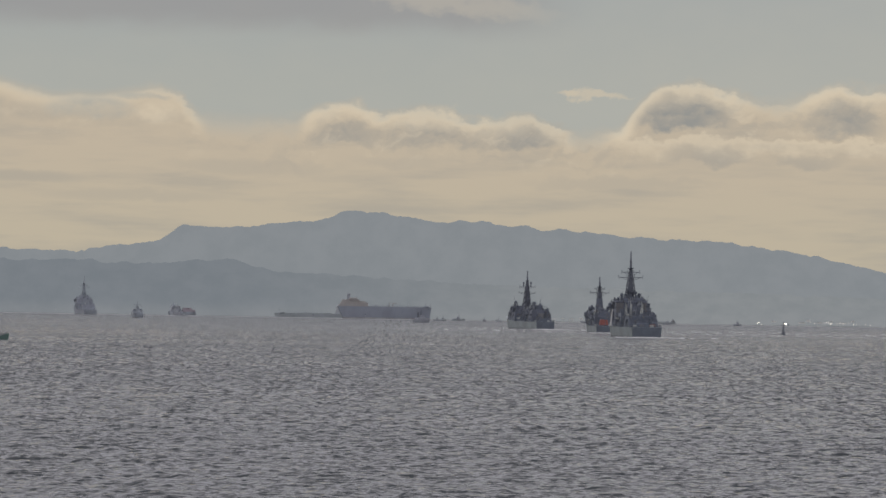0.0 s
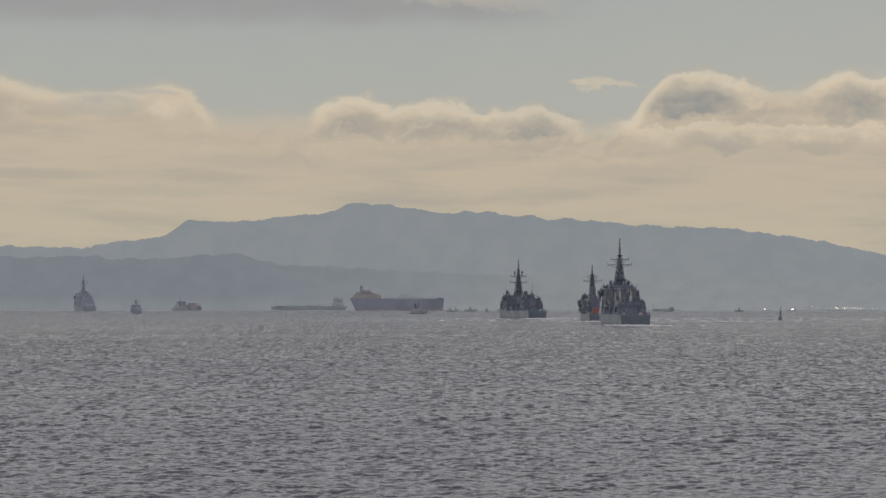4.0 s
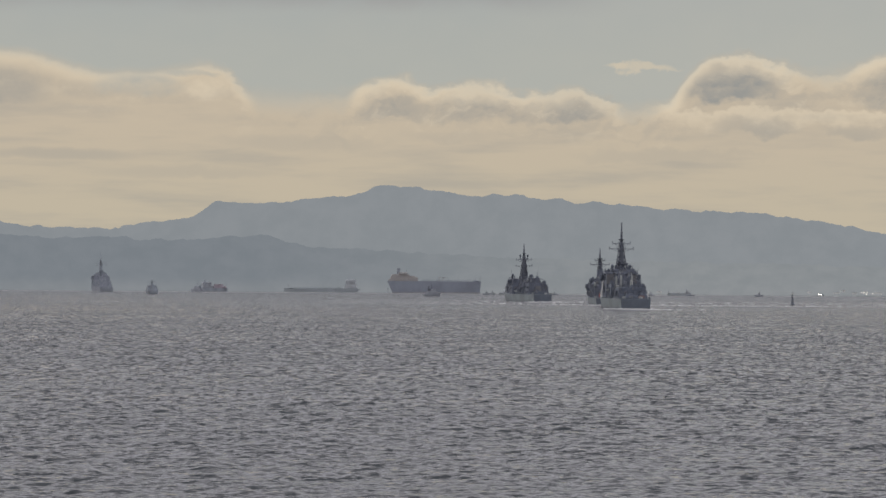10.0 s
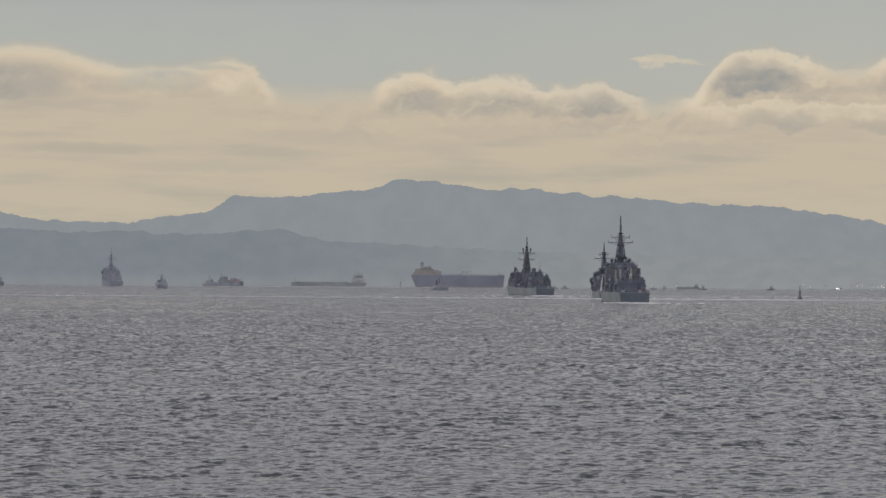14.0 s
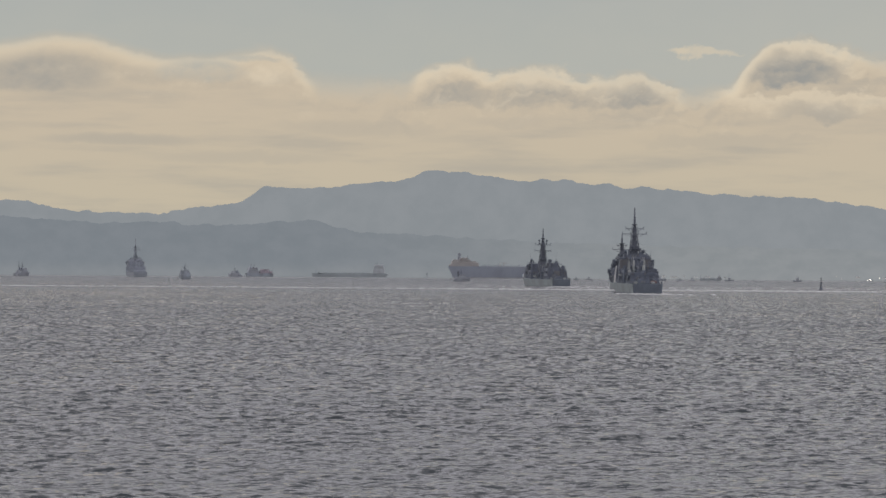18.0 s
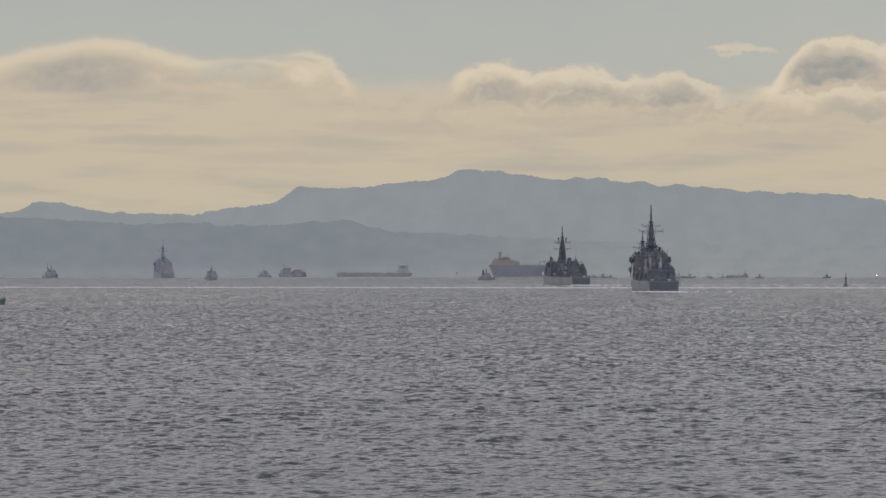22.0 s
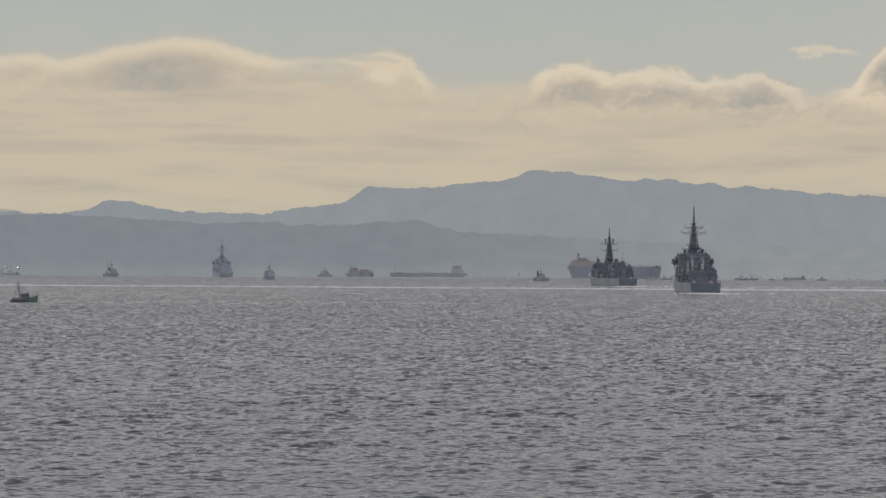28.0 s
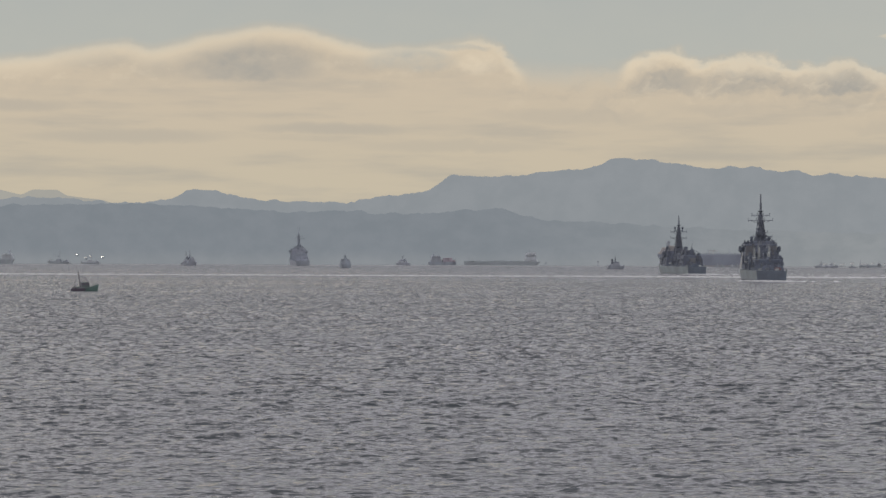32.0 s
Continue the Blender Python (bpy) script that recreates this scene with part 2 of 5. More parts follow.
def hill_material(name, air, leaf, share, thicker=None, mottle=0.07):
    """Wooded hills; their haze is a glow put into their own surface colour."""
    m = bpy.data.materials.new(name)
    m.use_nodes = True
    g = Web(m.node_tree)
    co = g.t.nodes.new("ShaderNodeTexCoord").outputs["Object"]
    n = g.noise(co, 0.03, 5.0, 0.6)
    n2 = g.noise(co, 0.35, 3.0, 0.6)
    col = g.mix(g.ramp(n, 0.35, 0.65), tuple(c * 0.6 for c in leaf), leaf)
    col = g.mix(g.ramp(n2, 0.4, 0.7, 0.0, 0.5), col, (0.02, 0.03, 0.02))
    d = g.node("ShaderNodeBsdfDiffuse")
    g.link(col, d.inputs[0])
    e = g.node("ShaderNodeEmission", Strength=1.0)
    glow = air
    if thicker:                       # the painted haze grows stronger towards the right
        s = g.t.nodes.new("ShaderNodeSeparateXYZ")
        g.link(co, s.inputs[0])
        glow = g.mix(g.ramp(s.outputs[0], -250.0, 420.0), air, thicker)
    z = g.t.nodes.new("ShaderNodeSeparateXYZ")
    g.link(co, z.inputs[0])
    glow = g.mix(g.ramp(z.outputs[2], 22.0, 0.0, 0.0, 0.45), glow, (0.292, 0.303, 0.315))   # more haze painted into the glow at their feet
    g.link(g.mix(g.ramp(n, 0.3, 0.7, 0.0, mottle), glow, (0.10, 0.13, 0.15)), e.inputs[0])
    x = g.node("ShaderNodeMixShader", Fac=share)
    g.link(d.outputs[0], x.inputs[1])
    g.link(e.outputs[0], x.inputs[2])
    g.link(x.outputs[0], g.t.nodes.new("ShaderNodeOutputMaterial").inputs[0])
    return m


def water_material():
    m = bpy.data.materials.new("sea_water")
    m.use_nodes = True
    g = Web(m.node_tree)
    co = g.t.nodes.new("ShaderNodeTexCoord").outputs["Object"]
    s = g.t.nodes.new("ShaderNodeSeparateXYZ")
    g.link(co, s.inputs[0])
    x, y, _ = s.outputs
    p = g.node("ShaderNodeBsdfPrincipled", Roughness=0.16, IOR=1.33)
    # wind ripples: the facets' tilt at several sizes, the longer ones stretched along the view
    geo = g.t.nodes.new("ShaderNodeNewGeometry").outputs["Normal"]
    lean_to_camera = g.ramp(y, 180.0, 800.0, -0.090, -0.166)       # normals tipped towards the camera, more so far off, to darken the water
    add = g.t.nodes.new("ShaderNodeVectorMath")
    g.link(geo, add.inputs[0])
    g.link(g.vec(0.0, lean_to_camera, 0.0), add.inputs[1])
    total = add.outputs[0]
    for sx, sy, tilt, y0, y1, off in ((1.5, 2.8, 1.5, 0.0, 1.0, 21.0), (1.3, 0.60, 0.85, 200.0, 420.0, 27.0), (0.9, 1.1, 0.8, 0.0, 1.0, 0.0), (0.8, 0.42, 0.9, 190.0, 330.0, 3.0),
                                      (0.75, 0.26, 0.54, 350.0, 620.0, 5.0), (0.30, 0.095, 0.28, 620.0, 1150.0, 9.0), (0.15, 0.030, 0.24, 1000.0, 1900.0, 14.0)):
        # ripples, and flecks drawn out away from the camera to read in view
        v = g.vec(g.math("MULTIPLY", g.math("MULTIPLY_ADD", y, 0.06, x), sx), g.math("MULTIPLY", g.math("MULTIPLY_ADD", x, -0.10, y), sy), off)
        n = g.node("ShaderNodeTexNoise", Scale=1.0, Detail=2.0, Roughness=0.6)
        g.link(v, n.inputs["Vector"])
        c = g.t.nodes.new("ShaderNodeVectorMath")
        c.operation = "SUBTRACT"
        g.link(n.outputs["Color"], c.inputs[0])
        c.inputs[1].default_value = (0.5, 0.5, 0.5)
        d = g.t.nodes.new("ShaderNodeVectorMath")
        d.operation = "MULTIPLY_ADD"
        g.link(c.outputs[0], d.inputs[0])
        swing = g.ramp(y, y0, y1, 0.0, tilt)             # longer flecks fade in with distance, sized to the camera's view
        g.link(g.vec(g.math("MULTIPLY", swing, 0.7), swing, 0.0), d.inputs[1])
        g.link(total, d.inputs[2])
        total = d.outputs[0]
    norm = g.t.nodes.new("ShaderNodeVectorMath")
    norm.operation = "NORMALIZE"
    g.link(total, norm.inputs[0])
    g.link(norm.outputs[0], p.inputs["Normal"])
    # gusts: rougher and smoother lanes
    lane = g.noise(g.vec(g.math("MULTIPLY", x, 0.15), y, 0.0), 0.012, 3.0, 0.55)
    # sun glints painted as white flecks beyond the tide rip, stronger towards the right
    edge = g.math("MULTIPLY_ADD", x, 0.06, y)
    glint = g.ramp(g.noise(g.vec(g.math("MULTIPLY", x, 0.30), g.math("MULTIPLY", y, 0.016), 6.0), 1.0, 2.0, 0.6), 0.52, 0.66)
    band = g.math("MULTIPLY", g.ramp(edge, 1980.0, 2140.0), g.ramp(edge, 2900.0, 2480.0))
    foam = g.math("MULTIPLY", g.math("MULTIPLY", glint, band), g.ramp(x, -150.0, 130.0, 0.10, 0.55))
    # base colour paled towards the far shore, against the hills' dark reflection
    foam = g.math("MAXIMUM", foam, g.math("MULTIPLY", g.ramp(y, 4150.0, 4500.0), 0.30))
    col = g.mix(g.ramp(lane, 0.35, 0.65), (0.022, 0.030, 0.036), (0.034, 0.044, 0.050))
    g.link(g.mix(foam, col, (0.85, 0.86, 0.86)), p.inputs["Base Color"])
    g.link(g.math("ADD", g.ramp(lane, 0.3, 0.7, 0.05, 0.13), g.math("MULTIPLY", foam, 0.5)), p.inputs["Roughness"])
    g.link(p.outputs[0], g.t.nodes.new("ShaderNodeOutputMaterial").inputs[0])
    return m


FOAM = paint("wake_foam_white", (0.55, 0.56, 0.57), 0.8, wear=0.3, grain=2.0)
# dark paints of the near ships, lifted so their colour carries some haze
NAVY = paint("navy_grey_paint", (0.124, 0.143, 0.188), 0.6, rust=0.1)
NAVY_DARK = paint("dark_navy_grey_paint", (0.138, 0.160, 0.201), 0.6)
BAY = paint("brown_grey_panel_paint", (0.174, 0.178, 0.191), 0.6)
NAVY_LIGHT = paint("pale_navy_grey_paint", (0.36, 0.383, 0.38), 0.55)
# hull tone lightened for its sunlit side
NAVY_HULL = paint("hull_grey_paint", (0.250, 0.290, 0.318), 0.5, rust=0.25)
# shade of the stern face put into paint
TRANSOM_SHADE = paint("transom_shade_paint", (0.134, 0.158, 0.196), 0.8)
HAZED_BLACK = paint("hazed_black_paint", (0.180, 0.199, 0.230), 0.7)
ORANGE = paint("safety_orange", (0.26, 0.088, 0.078), 0.5, wear=0.15)
# navy grey with shade painted in, for deckhouses whose lit sides read too bright
HOUSE_SHADE = paint("house_shade_paint", (0.114, 0.136, 0.178), 0.65)
WHITE = paint("white_paint", (0.86, 0.86, 0.85), 0.4, wear=0.1)
# paints of far ships and shore, paled so their colour carries the haze
FAR_GREY = paint("hazed_far_grey_paint", (0.36, 0.399, 0.43), 0.6, wear=0.15)
FAR_DARK = paint("hazed_far_dark_paint", (0.328, 0.352, 0.402), 0.6, wear=0.15)
SLATE = paint("hazed_slate_hull_paint", (0.270, 0.300, 0.362), 0.6, wear=0.12, grain=0.2)
CREAM = paint("hazed_cream_house_paint", (0.365, 0.351, 0.351), 0.6, wear=0.12, grain=0.3)
RED_BOX = paint("hazed_red_container_paint", (0.355, 0.312, 0.360), 0.6, wear=0.15)
BOOT = paint("antifouling_red_paint", (0.35, 0.35, 0.375), 0.7, wear=0.2)
GREEN = paint("green_gunwale_paint", (0.125, 0.205, 0.190), 0.5, rust=0.15)
ROPE = paint("net_and_rope", (0.1, 0.105, 0.09), 0.9)
RUST = paint("dull_red_cover", (0.17, 0.095, 0.09), 0.7)
MAST = paint("mast_grey_paint", (0.140, 0.158, 0.200), 0.6)
TUG = paint("tug_grey_paint", (0.319, 0.354, 0.405), 0.6)
PALE = paint("pale_house_paint", (0.48, 0.514, 0.55), 0.6, wear=0.1)
GLAZE = paint("sun_mirror_glazing", (0.85, 0.84, 0.80), 0.25, metal=1.0, wear=0.03)
PANE = paint("hazed_window_glass", (0.42, 0.44, 0.46), 0.3, wear=0.05)
SHED = paint("pale_shed_cladding", (0.80, 0.80, 0.78), 0.6, wear=0.1)
TOWN = paint("hazed_plaster", (0.29, 0.331, 0.36), 0.7, wear=0.1)
FAINT = paint("hazed_blue_hull_paint", (0.385, 0.428, 0.46), 0.6, wear=0.12, grain=0.2)
AFT = paint("dark_purple_grey_planks", (0.130, 0.112, 0.150), 0.7)
CABIN = paint("dark_grey_cabin_paint", (0.125, 0.160, 0.158), 0.6)
SPAR = paint("weathered_pale_spar", (0.32, 0.32, 0.345), 0.7)
HAZE = paint("hazed_blue_grey_paint", (0.300, 0.325, 0.383), 0.6, wear=0.1)
STEEL = paint("galvanised_steel", (0.3, 0.326, 0.32), 0.4, metal=0.6)


# ---- mesh helpers ----
def part(name, bm, material, parent=None, label=""):
    me = bpy.data.meshes.new(name)
    bmesh.ops.recalc_face_normals(bm, faces=bm.faces[:])
    bm.to_mesh(me)
    bm.free()
    me.materials.append(material)
    ob = new(name, me)
    ob.parent = parent
    if label:
        ob["label"] = label
    return ob


def thing(name, label, category, group=""):
    return tagged(new(name), label, category, group)


def hexa(bm, b, t):
    """A box with its own bottom (x0, x1, y0, y1, z) and top."""
    v = []
    for x0, x1, y0, y1, z in (b, t):
        v += [bm.verts.new(c) for c in ((x0, y0, z), (x1, y0, z), (x1, y1, z), (x0, y1, z))]
    for f in ((3, 2, 1, 0), (4, 5, 6, 7), (0, 1, 5, 4), (1, 2, 6, 5), (2, 3, 7, 6), (3, 0, 4, 7)):
        bm.faces.new([v[i] for i in f])


def box(bm, x0, x1, y0, y1, z0, z1, inx=0.0, iny=0.0):
    hexa(bm, (x0, x1, y0, y1, z0), (x0 + inx, x1 - inx, y0 + iny, y1 - iny, z1))


def rod(bm, a, b, r0, r1=None, n=6):
    a, b = Vector(a), Vector(b)
    r1 = r0 if r1 is None else r1
    q = (b - a).to_track_quat("Z", "Y")
    rings = []
    for c, r in ((a, r0), (b, r1)):
        rings.append([bm.verts.new(c + q @ Vector((r * math.cos(2 * math.pi * i / n), r * math.sin(2 * math.pi * i / n), 0))) for i in range(n)])
    for i in range(n):
        bm.faces.new((rings[0][i], rings[0][(i + 1) % n], rings[1][(i + 1) % n], rings[1][i]))
    bm.faces.new(rings[0][::-1])
    bm.faces.new(rings[1])


def ball(bm, c, r, sz=1.0):
    m = Matrix.Translation(c) @ Matrix.Diagonal((r, r, r * sz, 1))
    bmesh.ops.create_uvsphere(bm, u_segments=10, v_segments=7, radius=1.0, matrix=m)


def rounded(bm, offset):
    bmesh.ops.bevel(bm, geom=bm.edges[:], offset=offset, segments=1, affect="EDGES")
    return bm


def one(fn, *args, **kw):
    bm = bmesh.new()
    fn(bm, *args, **kw)
    return bm


def block(name, material, parent, x0, x1, y0, y1, z0, z1, inx=0.0, iny=0.0, bevel=0.12, label=""):
    return part(name, rounded(one(box, x0, x1, y0, y1, z0, z1, inx, iny), bevel), material, parent, label)


def loft(bm, rings, caps=True):
    vs = [[bm.verts.new(c) for c in r] for r in rings]
    for a, b in zip(vs, vs[1:]):
        for i in range(len(a) - 1):
            bm.faces.new((a[i], a[i + 1], b[i + 1], b[i]))
    if caps:
        bm.faces.new(vs[0])
        bm.faces.new(vs[-1][::-1])


def hull_half(u, B, stern, full=0.35):
    """Half the breadth of the deck at u, 0 at the stern, 1 at the bow."""
    if u < full:
        k = u / full
        return 0.5 * (stern + (B - stern) * math.sin(k * math.pi / 2))
    if u < 0.55:
        return 0.5 * B
    k = (u - 0.55) / 0.45
    return 0.5 * B * (1 - k ** 2.1) + 0.12


def hull_mesh(L, B, stern, aft, fore, draft, z0=None, z1=None, rise=0.55, flare=0.06, counter=0.0):
    """A ship's hull from below the waterline to the deck edge (or the strake z0..z1 of it, 3 cm proud)."""
    rings = []
    for i in range(25):
        u = i / 24
        deck = aft + (fore - aft) * max(0.0, (u - rise) / (1 - rise)) ** 1.6
        hb = hull_half(u, B, stern)
        hw = hb * (0.93 - 0.30 * max(0, u - 0.6) / 0.4)
        rake = lambda z: L * u + (flare * L * (z / fore) * max(0, u - 0.8) / 0.2) + counter * max(0.0, 1 - u / 0.09) * max(0.0, 1 - z / aft)
        if z0 is None:
            sec = [(0.0, -draft), (hw * 0.7, -draft * 0.85), (hw, 0.0), (hw + (hb - hw) * 0.5, deck * 0.45), (hb, deck), ]
            ring = [(-x, rake(z), z) for x, z in reversed(sec)] + [(x, rake(z), z) for x, z in sec[1:]]
        else:
            at = lambda z: hw + (hb - hw) * max(0, z) / deck + 0.03
            sec = [(at(z0), z0), (at(z1), z1)]
            ring = [(-x, rake(z), z) for x, z in reversed(sec)] + [(x, rake(z), z) for x, z in sec]
        rings.append(ring)
    bm = bmesh.new()
    loft(bm, rings)
    if z0 is None:
        bm.verts.ensure_lookup_table()
        n = len(rings[0])
        for i in range(24):
            a, b = i * n, (i + 1) * n
            bm.faces.new([bm.verts[k] for k in (a, b, b + n - 1, a + n - 1)])
    return bm


def rail_mesh(points, height, step=2.5):
    bm = bmesh.new()
    for a, b in zip(points, points[1:]):
        a, b = Vector(a), Vector(b)
        n = max(1, round((b - a).length / step))
        for i in range(n + 1):
            c = a.lerp(b, i / n)
            rod(bm, c, c + Vector((0, 0, height)), 0.045, n=4)
        for k in (0.5, 1.0):
            rod(bm, a + Vector((0, 0, height * k)), b + Vector((0, 0, height * k)), 0.04, n=4)
    return bm


def lattice_mesh(y, z0, z1, w0, w1, bays, core=0.66):
    """A four-legged tapered mast with cross braces round a closed trunk."""
    bm = bmesh.new()
    hexa(bm, (-w0 * core / 2, w0 * core / 2, y - w0 * core / 2, y + w0 * core / 2, z0), (-w1 * core / 2, w1 * core / 2, y - w1 * core / 2, y + w1 * core / 2, z1))
    at = lambda k: (w0 + (w1 - w0) * k) / 2
    legs = ((-1, -1), (1, -1), (1, 1), (-1, 1))
    for sx, sy in legs:
        rod(bm, (sx * w0 / 2, y + sy * w0 / 2, z0), (sx * w1 / 2, y + sy * w1 / 2, z1), 0.2, 0.12)
    for i in range(bays):
        k0, k1 = i / bays, (i + 1) / bays
        a, b, za, zb = at(k0), at(k1), z0 + (z1 - z0) * k0, z0 + (z1 - z0) * k1
        for (sx, sy), (tx, ty) in zip(legs, legs[1:] + legs[:1]):
            rod(bm, (sx * a, y + sy * a, za), (tx * b, y + ty * b, zb), 0.14, n=4)
            rod(bm, (tx * a, y + ty * a, za), (sx * b, y + sy * b, zb), 0.1, n=4)
            rod(bm, (sx * b, y + sy * b, zb), (tx * b, y + ty * b, zb), 0.1, n=4)
    return bm


def yard_mesh(y, z, w, stubs=4):
    bm = bmesh.new()
    box(bm, -w / 2, w / 2, y - 0.22, y + 0.22, z - 0.16, z + 0.16, 0.1, 0.05)
    for i in range(stubs):
        x = -w / 2 + w * (i + 0.04) / (stubs - 1) * 0.98
        rod(bm, (x, y, z - 0.7), (x, y, z + 0.9), 0.12, 0.08, n=5)
        ball(bm, (x, y, z + 0.9), 0.26)
    for s in (-1, 1):
        rod(bm, (s * w * 0.42, y, z), (s * 0.5, y, z - 2.0), 0.09, n=4)
    return bm


def wake_mesh(L, w, seed):
    """Broken foam that trails behind and along a hull, in flat lens-shaped flecks."""
    rnd = random.Random(seed)
    bm = bmesh.new()
    for i in range(90):
        k = rnd.random()
        yy = 4 - L * k ** 1.3
        xx = rnd.gauss(0, w * (0.30 + 0.45 * k))
        lx, ly, hh = rnd.uniform(0.5, 2.2), rnd.uniform(1.5, 6.0), rnd.uniform(-0.1, 0.22)
        ring = []
        for j in range(9):
            a = 2 * math.pi * j / 9
            r = rnd.uniform(0.7, 1.15)
            ring.append(bm.verts.new((xx + lx * r * math.cos(a), yy + ly * r * math.sin(a), 0.02)))
        c = bm.verts.new((xx, yy, 0.25 + hh))
        for j in range(9):
            bm.faces.new((ring[j], ring[(j + 1) % 9], c))
    return bm


# ---- sea and hills ----
def build_sea():
    """One sheet to the horizon: wind waves as real relief nearby, flattening out where they are too small to tell apart."""
    rng = np.random.default_rng(5)
    near = np.arange(150.0, 290.0, 0.33)
    mid = [290.0]
    while mid[-1] < 1700.0:
        mid.append(mid[-1] + 0.33 + (mid[-1] - 290.0) * 0.00085)
    far = mid[-1] * np.exp(np.arange(1, 300) * 0.0055)
    ys = np.concatenate([[-4900.0, -2000.0, -600.0, -150.0, -20.0, 60.0, 120.0], near, mid, far[far < 4900.0], [4985.0]])
    inner = np.linspace(-1, 1, 540)
    cols = np.concatenate([[-60.0, -20.0, -6.0, -2.2, -1.4], inner, [1.4, 2.2, 6.0, 20.0, 60.0]])
    half = 42.0 + 0.195 * np.maximum(ys, 100.0)
    X = cols[None, :] * half[:, None]
    X = np.clip(X, -4900, 4900)
    Y = np.repeat(ys[:, None], len(cols), 1)
    dy = np.gradient(ys)[:, None]
    dx = (half * 2 / 539)[:, None]
    Z = np.zeros_like(X)
    for i in range(84):
        lam = 0.65 * (8.5 / 0.65) ** rng.random()
        th = radians(258 + rng.normal(0, 34))
        kx, ky = math.cos(th) * 2 * math.pi / lam, math.sin(th) * 2 * math.pi / lam
        amp = 0.0056 * lam ** 0.48 * rng.uniform(0.6, 1.4)
        ph = rng.random() * 6.28
        fade = np.clip(2.0 - 2.2 * np.maximum(abs(ky) * dy, abs(kx) * dx) / math.pi, 0, 1)
        s = np.sin(kx * X + ky * Y + ph)
        Z += amp * fade * (s + 0.30 * s * s - 0.15)
    Z += 0.9 * Z * np.abs(Z)
    patch = 1.0 + 0.22 * np.sin(X * 0.021 + 1.3 * np.sin(Y * 0.013)) * np.sin(Y * 0.017 + 0.8)
    edge = (np.abs(cols)[None, :] < 1.01) & (ys[:, None] > 140) & (ys[:, None] < 4500)
    Z = np.where(edge, Z * patch, 0.0)
    R, C = X.shape
    co = np.stack([X, Y, Z], -1).reshape(-1, 3).astype(np.float32)
    i, j = np.meshgrid(np.arange(R - 1), np.arange(C - 1), indexing="ij")
    a = (i * C + j).ravel()
    quads = np.stack([a, a + 1, a + C + 1, a + C], 1).astype(np.int32)
    me = bpy.data.meshes.new("sea")
    me.vertices.add(len(co))
    me.vertices.foreach_set("co", co.ravel())
    me.loops.add(quads.size)
    me.loops.foreach_set("vertex_index", quads.ravel())
    me.polygons.add(len(quads))
    me.polygons.foreach_set("loop_start", np.arange(0, quads.size, 4, dtype=np.int32))
    me.update(calc_edges=True)
    me.polygons.foreach_set("use_smooth", np.ones(len(quads), dtype=bool))
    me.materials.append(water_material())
    return tagged(new("water", me), "choppy grey sea with small dark wind waves", "sea", kind="structure")


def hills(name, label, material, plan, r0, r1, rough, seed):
    """A wooded range: plan gives the crest (metres to the right and up at 4850 m), shaped to fit the camera's view; r0
    and r1 the shore's and the crest's distance.
    """
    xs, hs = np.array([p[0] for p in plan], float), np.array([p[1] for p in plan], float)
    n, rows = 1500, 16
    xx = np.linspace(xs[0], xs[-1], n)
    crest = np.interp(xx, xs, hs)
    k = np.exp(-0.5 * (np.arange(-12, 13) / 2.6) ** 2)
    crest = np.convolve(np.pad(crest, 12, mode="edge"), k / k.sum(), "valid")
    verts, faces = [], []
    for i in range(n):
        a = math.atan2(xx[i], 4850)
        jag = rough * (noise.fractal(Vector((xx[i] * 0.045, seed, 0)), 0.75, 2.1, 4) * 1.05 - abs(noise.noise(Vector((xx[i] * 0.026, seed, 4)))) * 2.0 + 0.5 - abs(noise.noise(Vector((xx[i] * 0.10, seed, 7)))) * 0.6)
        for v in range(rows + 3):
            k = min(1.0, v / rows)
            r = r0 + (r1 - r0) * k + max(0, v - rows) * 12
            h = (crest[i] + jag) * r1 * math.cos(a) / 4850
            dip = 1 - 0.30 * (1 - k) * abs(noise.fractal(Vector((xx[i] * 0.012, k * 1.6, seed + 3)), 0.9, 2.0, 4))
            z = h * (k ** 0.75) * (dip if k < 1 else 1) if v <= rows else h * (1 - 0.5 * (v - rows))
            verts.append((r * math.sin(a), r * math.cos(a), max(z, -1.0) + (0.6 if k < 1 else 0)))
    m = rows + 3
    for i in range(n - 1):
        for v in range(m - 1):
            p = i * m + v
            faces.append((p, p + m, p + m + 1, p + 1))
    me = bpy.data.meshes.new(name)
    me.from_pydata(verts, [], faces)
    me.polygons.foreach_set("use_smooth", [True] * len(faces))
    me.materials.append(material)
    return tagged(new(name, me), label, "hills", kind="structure")


